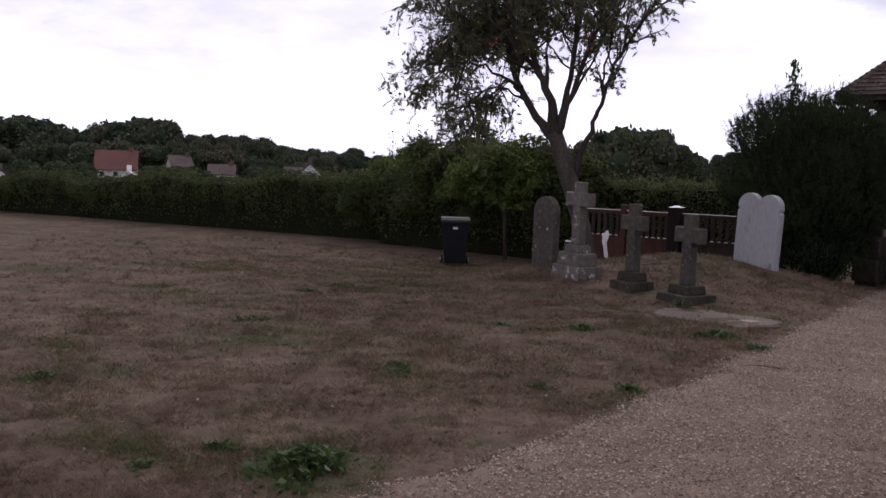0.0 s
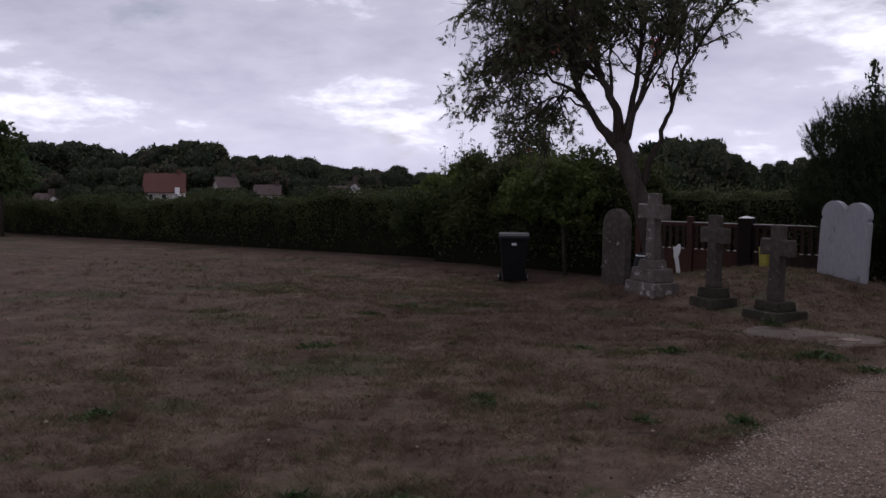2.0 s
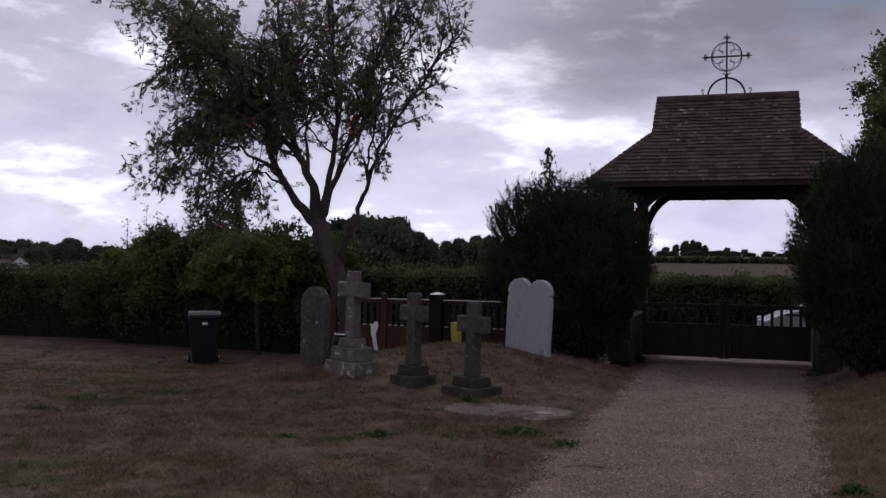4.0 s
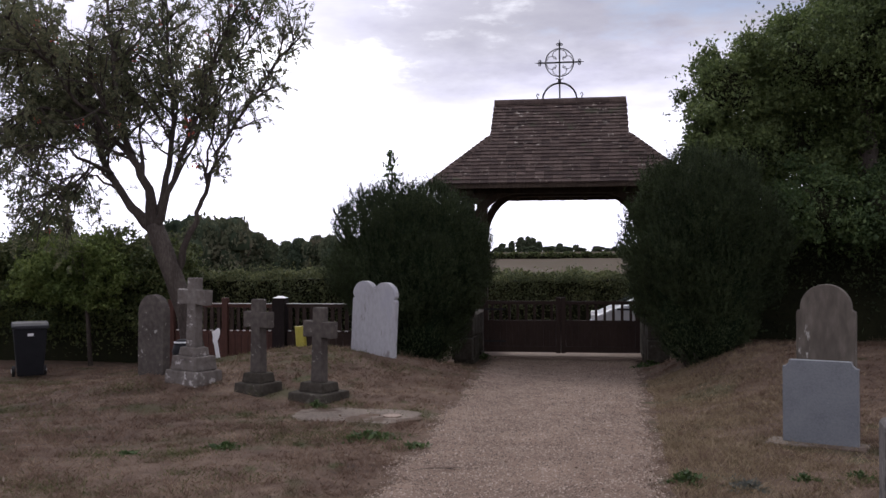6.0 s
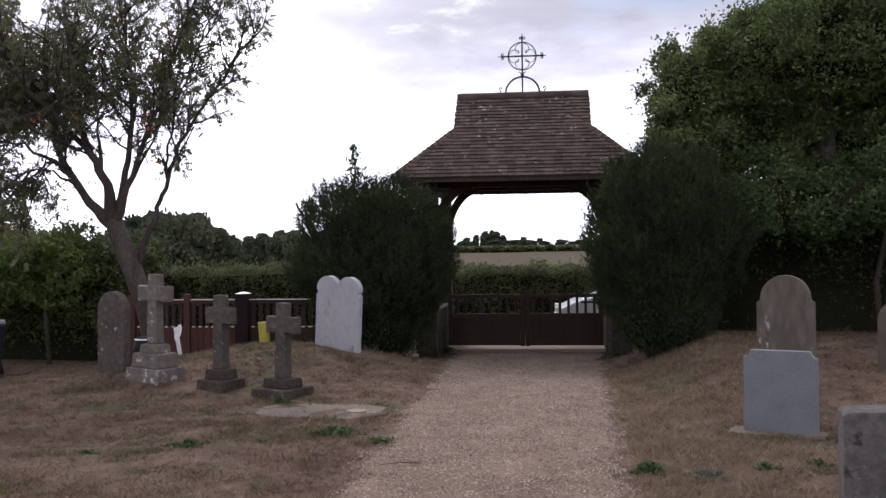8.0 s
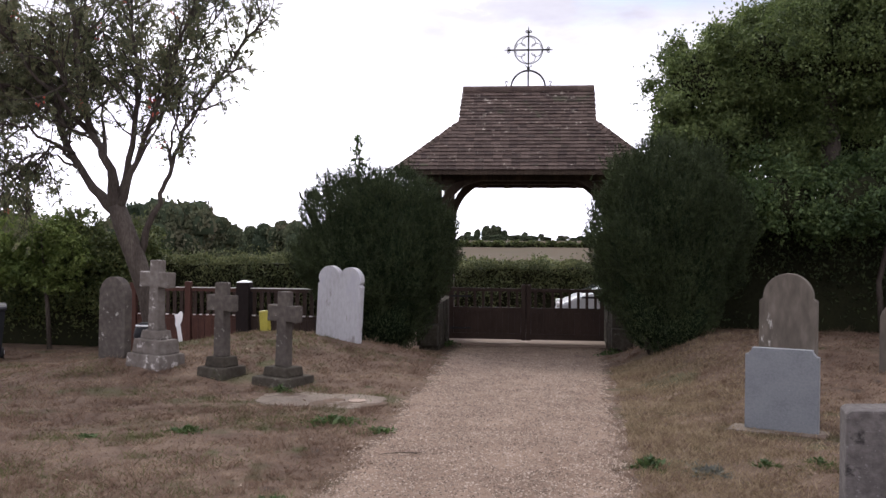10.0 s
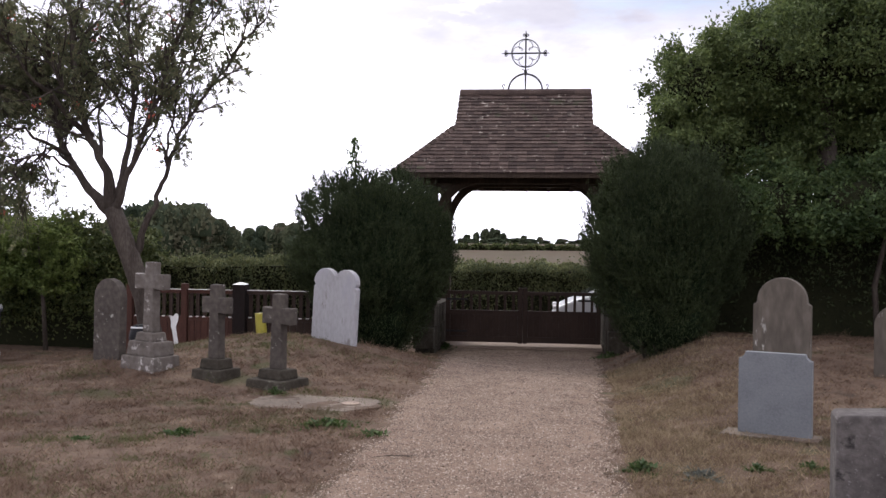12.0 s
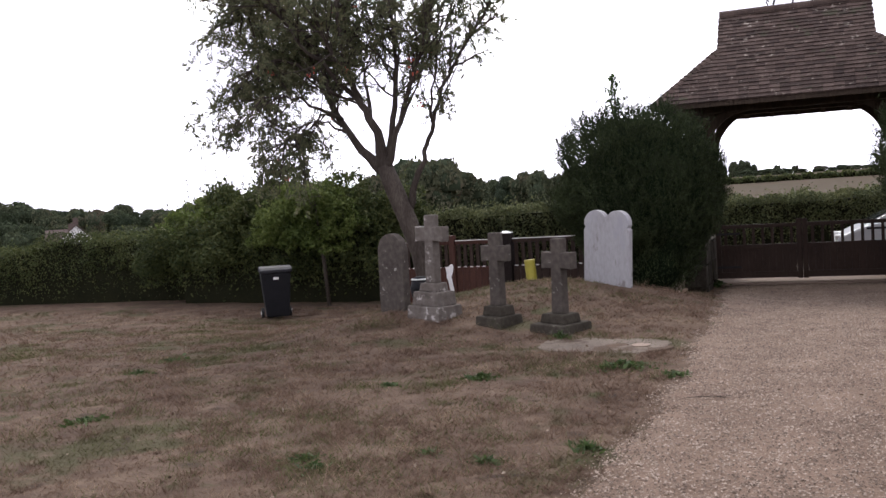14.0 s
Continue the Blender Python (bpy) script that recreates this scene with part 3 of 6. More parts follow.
def tile_places(side):
    top, along, down, out, run = slope_frame(side)
    gauge, width = 0.113, 0.166
    count = int(run / gauge)
    kink = math.hypot(KINK_Y, RIDGE_Z - KINK_Z)
    for k in range(count + 1):
        v = k * gauge
        if side in ("front", "back"):
            half = HALF_RIDGE + max(0, v + 0.06 - kink) * (HALF_EAVE - HALF_RIDGE) / (run - kink)
        else:
            half = KINK_Y + (v + 0.06) * (EAVE_Y - KINK_Y) / run
        n = max(1, round(2 * half / width))
        for i in range(n + (k % 2)):
            u = -half + (i + (0.0 if k % 2 else 0.5)) * 2 * half / n
            u = min(max(u, -half + 0.07), half - 0.07)
            yield count - k, top + along * u + down * (v + 0.055), along, down, out


def tile_matrix(p, along, down, out):
    m = Matrix((along, -down, out)).transposed().to_4x4()
    if m.to_3x3().determinant() < 0:
        m = Matrix((-along, -down, out)).transposed().to_4x4()
    m.translation = p + out * random.uniform(0.026, 0.034)
    return m @ pose(0, 0, 0, -9.5 + random.uniform(-2.0, 2.0), random.uniform(-1.0, 1.0), random.uniform(-1.0, 1.0))


def iron_cross(parent_z):
    root = thing("iron_cross", "black wrought-iron cross in a ring on the ridge", "cross", GX0, GY0, parent_z)
    bar = lambda pts, r=0.015: Shape().tube(pts, r * 1.42, 6)
    c = 0.765
    part("upright", bar([(0, 0, -0.05), (0, 0, 1.17)], 0.012), M_IRON, root)
    part("crossbar", bar([(-0.38, 0, c), (0.38, 0, c)], 0.012), M_IRON, root)
    circle = lambda cx, cz, r, a0, a1, n=28: [(cx + r * math.cos(a0 + (a1 - a0) * k / n), 0, cz + r * math.sin(a0 + (a1 - a0) * k / n)) for k in range(n + 1)]
    part("ring", bar(circle(0, c, 0.285, 0, 2 * math.pi), 0.0075), M_IRON, root)
    part("foot_arch", bar(circle(0, 0.0, 0.345, 0, math.pi), 0.013), M_IRON, root)
    part("foot_bar", Shape().box(-0.47, 0.47, -0.014, 0.014, 0.0, 0.024), M_IRON, root)
    for s in (-1, 1):
        part("foot_scroll", bar([(s * 0.46, 0, 0.02), (s * 0.44, 0, 0.06), (s * 0.47, 0, 0.10), (s * 0.45, 0, 0.14), (s * 0.42, 0, 0.125), (s * 0.43, 0, 0.10)], 0.008), M_IRON, root)
        part("collar_scroll", bar([(s * 0.015, 0, 0.37), (s * 0.035, 0, 0.43), (s * 0.065, 0, 0.45), (s * 0.07, 0, 0.42)], 0.006), M_IRON, root)
        for q in (-1, 1):
            part("tracery", bar([(s * 0.02, 0, c + q * 0.275), (s * 0.12, 0, c + q * 0.22), (s * 0.145, 0, c + q * 0.14), (s * 0.12, 0, c + q * 0.09), (s * 0.085, 0, c + q * 0.085), (s * 0.08, 0, c + q * 0.12)], 0.005), M_IRON, root)
            part("tracery", bar([(s * 0.275, 0, c + q * 0.02), (s * 0.22, 0, c + q * 0.12), (s * 0.14, 0, c + q * 0.135), (s * 0.075, 0, c + q * 0.10), (s * 0.06, 0, c + q * 0.07), (s * 0.09, 0, c + q * 0.055)], 0.005), M_IRON, root)
    for dx, dz in ((-0.40, 0), (0.40, 0), (0, 0.37)):
        sh = Shape()
        ux, uz = (1 if dx > 0 else -1 if dx < 0 else 0), (1 if dz else 0)
        for s in (-1, 1):                    # a curl on either side of the spear
            px, pz = s * uz, s * (1 - uz)
            sh.tube(circle(dx + 0.036 * px, c + dz + 0.036 * pz, 0.021, 0, 2 * math.pi, 8), 0.010, 5)
        sh.tube([(dx - 0.05 * ux, 0, c + dz - 0.05 * uz), (dx, 0, c + dz), (dx + 0.09 * ux, 0, c + dz + 0.10 * uz)], [0.012, 0.017, 0.003], 6)
        part("finial", sh, M_IRON, root)
    part("collar", Shape().box(-0.03, 0.03, -0.03, 0.03, 0.345, 0.42), M_IRON, root, bevel=0.008)
    return root


def timber_gate():
    """One leaf, 1.57 m wide, hinged at x = 0 and running to +x."""
    root = thing("timber_gate", "brown timber gate leaf, boarded below with balusters above, closed", "gate", 0, 0, 0, group="gate leaves")
    w = 1.57
    part("stile", Shape().box(0.0, 0.09, -0.03, 0.03, 0.08, 1.12), M_GATE, root, bevel=0.006)
    part("stile", Shape().box(w - 0.10, w - 0.001, -0.035, 0.035, 0.06, 1.20), M_GATE, root, "thick meeting stile with a rounded top", bevel=0.02)
    part("top_rail", Shape().box(0.085, w - 0.094, -0.03, 0.03, 1.05, 1.12), M_GATE, root, bevel=0.006)
    part("middle_rail", Shape().box(0.085, w - 0.094, -0.033, 0.033, 0.63, 0.73), M_GATE, root, bevel=0.006)
    part("bottom_rail", Shape().box(0.085, w - 0.094, -0.03, 0.03, 0.08, 0.20), M_GATE, root, bevel=0.006)
    n = 11
    for i in range(n):
        x = 0.092 + (w - 0.194) * (i + 0.5) / n
        part("board", Shape().box(x - 0.0624, x + 0.0624, -0.018, 0.018, 0.20, 0.63), M_GATE, root, bevel=0.004)
    for i in range(8):
        x = 0.092 + (w - 0.194) * (i + 0.5) / 8
        part("baluster", Shape().box(x - 0.027, x + 0.027, -0.02, 0.02, 0.73, 1.05), M_GATE, root, bevel=0.004)
    for z in (0.30, 0.95):
        part("hinge_strap", Shape().box(0.02, 0.45, -0.042, -0.036, z - 0.02, z + 0.02), M_IRON, root, "black iron strap hinge")
    return root


lych = lychgate()
cross_iron = iron_cross(RIDGE_Z + 0.06)
leaf_a = timber_gate()
leaf_a.matrix_basis = pose(-2.95, GY0, GATE_Z, 0, 0, 0)
leaf_b = copy_thing(leaf_a, pose(0.191, GY0, GATE_Z, 0, 0, 180))
# added pale slab, coloured as the sunlit strip of ground below the gates
sh = Shape().box(-3.0, 0.25, GY0 - 0.2, GY0 + 0.9, -0.45, -0.285)
tagged(part("threshold", sh, M_ROAD, bevel=0.01), "pale threshold slab painted as the sunlit strip under the gates", "threshold", kind="structure")


# ---- gravestones ----
TURN_G = -23


def arc(cx, cz, r, a0, a1, n):
    return [(cx + r * math.cos(radians(a0 + (a1 - a0) * k / n)), cz + r * math.sin(radians(a0 + (a1 - a0) * k / n))) for k in range(n + 1)]


def headstone_round(name, label, x, y, w, h, t, mat, turn=TURN_G, lean=0.0, shoulders=0.0, base=True):
    root = thing(name, label, "gravestone", x, y, gz(x, y) - 0.06, turn, "gravestones", lean=lean)
    r = w / 2
    if shoulders:
        inner = r - shoulders
        line = [(-r, 0), (r, 0), (r, h - inner * 1.15), (inner, h - inner * 1.05)] + arc(0, h - inner, inner, 12, 168, 16) + [(-inner, h - inner * 1.05), (-r, h - inner * 1.15)]
    else:
        line = [(-r, 0), (r, 0)] + arc(0, h - r, r, 0, 180, 18)
    part("stone", Shape().slab(line, -t / 2, t / 2), mat, root, bevel=0.012)
    if base:
        part("base", Shape().box(-r - 0.08, r + 0.08, -t / 2 - 0.09, t / 2 + 0.09, -0.1, 0.09, 0.01), mat, root, bevel=0.015)
    return root


def stone_cross(label, x, y, steps, shaft, arm_z, arm_half, thick, top, mat, lean=0.0, turn=TURN_G):
    """steps: (half width, half depth, height) from the ground up."""
    root = thing("cross_gravestone", label, "gravestone", x, y, gz(x, y) - 0.08, turn, "stone crosses", lean=lean)
    z = 0.0
    for i, (hw, hd, h) in enumerate(steps):
        part("step", Shape().box(-hw, hw, -hd, hd, z - (0.1 if i == 0 else 0), z + h, 0.015), M_MOSSSHADESTONE if mat is M_DARKSTONE else mat, root, bevel=0.018)
        z += h
    s0, s1 = shaft
    line = [(-s0, z), (s0, z), (s1, arm_z - 0.09), (arm_half, arm_z - 0.10), (arm_half, arm_z + 0.10), (s1, arm_z + 0.09), (s1 * 0.98, top), (-s1 * 0.98, top),
            (-s1, arm_z + 0.09), (-arm_half, arm_z + 0.10), (-arm_half, arm_z - 0.10), (-s1, arm_z - 0.09)]
    part("cross", Shape().slab(line, -thick / 2, thick / 2), mat, root, bevel=0.014)
    return root


headstone_round("round_gravestone", "weathered grey round-topped gravestone standing in dry grass", -6.62, 11.16, 0.49, 1.12, 0.12, M_DARKSTONE, lean=1.0, base=False)
stone_cross("tall lichen-patched stone cross on three stepped blocks", -5.86, 10.71, [(0.30, 0.23, 0.22), (0.235, 0.18, 0.18), (0.155, 0.125, 0.11)], (0.085, 0.075), 1.145, 0.25, 0.13, 1.39, M_LICHEN, lean=1.5)
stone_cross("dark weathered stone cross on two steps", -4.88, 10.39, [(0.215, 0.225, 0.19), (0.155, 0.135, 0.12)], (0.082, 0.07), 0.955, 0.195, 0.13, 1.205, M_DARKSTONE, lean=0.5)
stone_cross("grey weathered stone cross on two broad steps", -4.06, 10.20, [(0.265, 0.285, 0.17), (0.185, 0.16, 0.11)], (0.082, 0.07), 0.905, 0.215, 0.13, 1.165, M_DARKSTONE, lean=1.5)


def double_headstone():
    x, y = -4.05, 13.05
    root = thing("double_gravestone", "pale white double-humped gravestone on a grassy mound", "gravestone", x, y, gz(x, y) - 0.12, TURN_G, "gravestones", lean=3.0)
    w, h = 0.385, 1.20
    line = [(-w, 0), (w, 0), (w, 0.92), (w - 0.025, 0.95), (w, 0.99)] + arc(w - 0.20, h - 0.20, 0.20, 15, 150, 9) + [(0.05, h - 0.10), (-0.05, h - 0.10)]
    line += arc(-w + 0.20, h - 0.20, 0.20, 30, 165, 9) + [(-w, 1.0), (-w + 0.03, 0.95), (-w, 0.92)]
    part("stone", Shape().slab(line, -0.055, 0.055), M_WHITESTONE, root, bevel=0.01)
    return root


double_headstone()


def grey_headstone():
    x, y = 1.16, 8.22
    root = thing("slate_gravestone", "smooth blue-grey slate gravestone with notched shoulders", "gravestone", x, y, gz(x, y) - 0.02, -23, "gravestones")
    w, h = 0.318, 0.785
    n = 0.06
    line = [(-w, 0), (w, 0), (w, h - n), (w - 0.02, h - n), (w - 0.05, h - 0.03), (w - n, h), (-w + n, h), (-w + 0.05, h - 0.03), (-w + 0.02, h - n), (-w, h - n)]
    part("stone", Shape().slab(line, -0.045, 0.045), M_SLATE, root, bevel=0.006)
    part("base", Shape().box(-0.45, 0.39, -0.19, 0.15, -0.08, 0.046), M_SLABSTONE, root, "pale stone base slab", bevel=0.012)
    return root


grey_headstone()
headstone_round("round_gravestone", "tall lichen-streaked round-shouldered gravestone behind a slate one", 1.37, 8.85, 0.53, 1.485, 0.13, M_OLDSTONE, shoulders=0.035, base=False)
headstone_round("round_gravestone", "small grey round-topped gravestone in dry grass", 3.22, 11.0, 0.5, 0.92, 0.12, M_OLDSTONE, base=False)


def block_stone():
    x, y = 1.11, 5.25
    root = thing("block_gravestone", "thick lichen-spotted gravestone with a flat worn top", "gravestone", x, y, gz(x, y) - 0.08, -10, "gravestones")
    w = 0.32
    part("stone", Shape().slab([(-w, 0), (w, 0), (w, 0.775), (w - 0.03, 0.80), (0.05, 0.812), (-w + 0.03, 0.79), (-w, 0.77)], -0.14, 0.14), M_SPECKLE, root, bevel=0.015)
    return root


block_stone()


def ledger():
    x, y = -3.38, 9.27
    root = thing("ledger_slab", "flat sunken pale stone ledger slab at the path edge", "grave slab", x, y, gz(x, y) - 0.022, -5)
    sh = Shape()
    n = 26
    pts = []
    for k in range(n):
        a = 2 * math.pi * k / n
        c, s = math.cos(a), math.sin(a)
        q = (abs(c) ** 3 + abs(s) ** 3) ** (-1 / 3)
        pts.append((0.74 * c * q * random.uniform(0.90, 1.04), 0.46 * s * q * random.uniform(0.86, 1.06)))
    vs = [(px, py, -0.08) for px, py in pts] + [(px, py, 0.035) for px, py in pts]
    sh.add(vs, [tuple(range(n - 1, -1, -1)), tuple(range(n, 2 * n))] + [(i, (i + 1) % n, n + (i + 1) % n, n + i) for i in range(n)])
    part("slab", sh, M_SLABSTONE, root, bevel=0.02)
    sh = Shape().slab(arc(0, 0, 0.10, 0, 360, 11)[:-1], -0.012, 0.012, pose(0.42, -0.02, 0.042, 90, 0, 0) @ Matrix.Diagonal((1, 0.55, 1, 1)))
    part("plaque", sh, M_ROAD, root, "small pale worn stone disc", bevel=0.004)
    return root


ledger()


# ---- bin, markers, fence ----
def wheelie_bin():
    x, y = -11.15, 15.42
    root = thing("wheelie_bin", "black plastic wheelie bin on two wheels with closed lid", "bin", x, y, gz(x, y), 35)
    vs = [(-0.22, -0.26, 0.06), (0.22, -0.26, 0.06), (0.22, 0.26, 0.06), (-0.22, 0.26, 0.06), (-0.29, -0.34, 0.93), (0.29, -0.34, 0.93), (0.29, 0.34, 0.93), (-0.29, 0.34, 0.93)]
    part("body", Shape().add(vs, [(0, 3, 2, 1), (4, 5, 6, 7), (0, 1, 5, 4), (1, 2, 6, 5), (2, 3, 7, 6), (3, 0, 4, 7)]), M_BIN, root, bevel=0.03)
    lid = part("lid", Shape().slab([(-0.38, 0.935), (0.38, 0.935), (0.38, 0.97), (0.10, 1.05), (-0.30, 1.04), (-0.38, 0.99)], -0.31, 0.31, pose(0, 0, 0, 0, 0, 90)), M_BINLID, root, "dark grey plastic lid", bevel=0.015)
    part("handle", Shape().tube([(-0.24, 0.40, 0.97), (0.24, 0.40, 0.97)], 0.018, 8), M_BIN, lid)
    part("label_plate", Shape().box(-0.05, 0.05, -0.352, -0.338, 0.80, 0.85), M_WHITE, root, "small white label")
    for s in (-1, 1):
        wh = part("wheel", Shape().tube([(s * 0.24, 0.30, 0.10), (s * 0.30, 0.30, 0.10)], 0.10, 16), M_TYRE, root)
        part("hub", Shape().tube([(s * 0.29, 0.30, 0.10), (s * 0.31, 0.30, 0.10)], 0.04, 10), M_WHITE, wh, "pale plastic hub")
    return root


wheelie_bin()


def fence():
    x, y = -8.6, 17.0
    root = thing("timber_fence", "red-brown timber fence with painted sunlit rail tops", "fence", x, y, -0.52, 0)
    def run(x0, x1, mat, n):
        part("top_rail", Shape().box(x0, x1, -0.03, 0.03, 1.26, 1.33), mat, root, bevel=0.006)
        # sunlit upper edge, laid on as a thin pale strip
        part("rail_sun_strip", Shape().box(x0, x1, -0.034, 0.034, 1.332, 1.344), M_SUNLITRAIL, root, "pale strip painted as the sunlit rail top")
        part("middle_rail", Shape().box(x0, x1, -0.03, 0.03, 0.74, 0.81), mat, root, bevel=0.006)
        for i in range(n):
            c = x0 + (x1 - x0) * (i + 0.5) / n
            hw = (x1 - x0) / n / 2
            part("board", Shape().box(c - hw + 0.004, c + hw - 0.004, -0.02, 0.02, 0.02, 0.738), mat, root)
            part("slat", Shape().box(c - hw * 0.5, c + hw * 0.5, -0.018, 0.018, 0.812, 1.258), M_GATE, root)
            # pale dashes painted for the light along the middle rail
            part("sunlit_chip", Shape().box(c - hw * 0.5, c + hw * 0.4, -0.036, -0.031, 0.80, 0.82), M_SUNLITRAIL, root)
    run(-0.4, 0.58, M_REDWOOD, 7)
    run(0.72, 1.645, M_REDWOOD, 7)
    run(1.915, 4.9, M_GATE, 21)
    for px, h in ((-0.47, 1.42), (0.65, 1.45)):
        part("post", Shape().box(px - 0.06, px + 0.06, -0.06, 0.06, -0.1, h), M_REDWOOD, root, bevel=0.01)
    big = part("gatepost", Shape().box(1.65, 1.91, -0.13, 0.13, -0.1, 1.45), M_DARKPOST, root, "thick near-black square post", bevel=0.015)
    part("cap", Shape().box(1.65, 1.91, -0.13, 0.13, 1.452, 1.49, 0.10), M_WHITE, big, "white pyramid cap", bevel=0.005)
    return root


fence()


def white_marker():
    x, y = -6.45, 13.0
    root = thing("grave_marker", "small white leaning wooden marker with a rounded board", "marker", x, y, gz(x, y) - 0.05, 10, lean=-9)
    part("stake", Shape().box(-0.03, 0.03, -0.012, 0.012, 0, 0.52), M_WHITE, root, bevel=0.004)
    part("board", Shape().slab(arc(0, 0, 0.085, 0, 360, 14)[:-1], -0.016, 0.0, pose(0.03, -0.013, 0.44, 0, 25, 0) @ Matrix.Diagonal((0.55, 1, 1.5, 1))), M_WHITE, root, bevel=0.004)
    return root


white_marker()


def flower_pot():
    x, y = -6.60, 12.05
    root = thing("memorial_vase", "dark round memorial vase with a white rim", "vase", x, y, gz(x, y) + 0.0)
    prof = [(0.10, 0), (0.14, 0.08), (0.16, 0.2), (0.13, 0.32)]
    part("body", Shape().tube([(0, 0, z) for _, z in prof], [r for r, _ in prof], 16), M_BIN, root, smooth=True)
    part("rim", Shape().tube([(0, 0, 0.322), (0, 0, 0.332), (0, 0, 0.342)], [0.13, 0.135, 0.125], 16), M_WHITE, root, "white rim")
    part("flower_holder", Shape().tube([(0, 0, 0.344), (0, 0, 0.37)], [0.115, 0.07], 16), M_BIN, root)
    return root


flower_pot()


def yellow_post():
    x, y = -5.63, 14.6
    root = thing("yellow_sleeve", "short yellow plastic marker sleeve in the grass", "marker post", x, y, gz(x, y) - 0.02, 0, lean=-4)
    part("sleeve", Shape().tube([(0, 0, 0), (0, 0, 0.51)], 0.09, 16), M_YELLOW, root, bevel=0.006)
    part("rim", Shape().tube([(0, 0, 0.512), (0, 0, 0.535)], [0.094, 0.092], 16), M_YELLOW, root)
    return root


yellow_post()


# ---- parked car behind the gate ----
def car():
    root = thing("parked_car", "silver-white hatchback parked in the lane behind the gate", "car", 1.22, 21.3, gz(1.22, 21.3) + 0.02, 0)
    side = [(-1.95, 0.30), (1.95, 0.30), (2.0, 0.60), (1.9, 0.90), (1.55, 1.0), (-1.15, 0.97), (-1.55, 0.86), (-1.88, 0.70), (-2.0, 0.50)]
    part("body", Shape().slab(side, -0.85, 0.85), M_CAR, root, bevel=0.06)
    cab = part("cabin", Shape().slab([(-1.42, 0.90), (1.75, 0.97), (1.45, 1.38), (0.9, 1.47), (-0.15, 1.45), (-0.6, 1.33)], -0.72, 0.72), M_CAR, root, bevel=0.05)
    for s in (-1, 1):
        part("side_window", Shape().slab([(-0.75, 1.0), (0.35, 1.0), (0.35, 1.38), (-0.02, 1.38)], s * 0.722, s * 0.73), M_DARKGLASS, cab)
        part("side_window", Shape().slab([(0.42, 1.0), (1.45, 1.0), (1.25, 1.34), (0.42, 1.39)], s * 0.722, s * 0.73), M_DARKGLASS, cab)
        for xw in (-1.25, 1.25):
            wh = part("wheel", Shape().tube([(xw, s * 0.68, 0.31), (xw, s * 0.87, 0.31)], 0.31, 20), M_TYRE, root)
            part("rim", Shape().tube([(xw, s * 0.86, 0.31), (xw, s * 0.88, 0.31)], 0.19, 14), M_CAR, wh)
        part("headlight", Shape().box(-1.97, -1.75, s * 0.62 - 0.14, s * 0.62 + 0.14, 0.62, 0.74), M_WHITE, root, "clear headlight", bevel=0.03)
    m = Matrix.Translation((-1.02, 0, 1.13)) @ pose(0, 0, 0, 0, -27.7, 0)
    part("windscreen", Shape().box(-0.40, 0.40, -0.60, 0.60, 0.0, 0.012, 0, m), M_DARKGLASS, cab)
    return root


car()


# ---- trees and shrubs ----
def limb(shape, tips, rng, p, d, length, r, depth, bend=0.25, lift=0.12):
    """A tapering, wandering branch with side shoots; gathers tips for the leaves."""
    n = 5
    pts, rad = [p.copy()], [r]
    for k in range(n):
        d = (d + Vector(rng.normal(0, bend, 3)) * 0.38 + Vector((0, 0, lift * 0.4))).normalized()
        p = p + d * (length / n)
        pts.append(p.copy())
        rad.append(r * (1 - 0.62 * (k + 1) / n))
        if depth <= 1:
            tips.append((p.copy(), d.copy()))
    shape.tube(pts, rad, 7 if r > 0.03 else 5 if r > 0.012 else 4)
    if depth > 0:
        for k in range(2, n + 1):
            for _ in range(2 if depth > 1 else 1):
                if rng.random() < 0.85:
                    side = Vector(rng.normal(0, 1, 3))
                    nd = (d * 0.9 + side * 0.55).normalized()
                    limb(shape, tips, rng, pts[k], nd, length * rng.uniform(0.5, 0.72), rad[k] * 0.68, depth - 1, bend, lift)


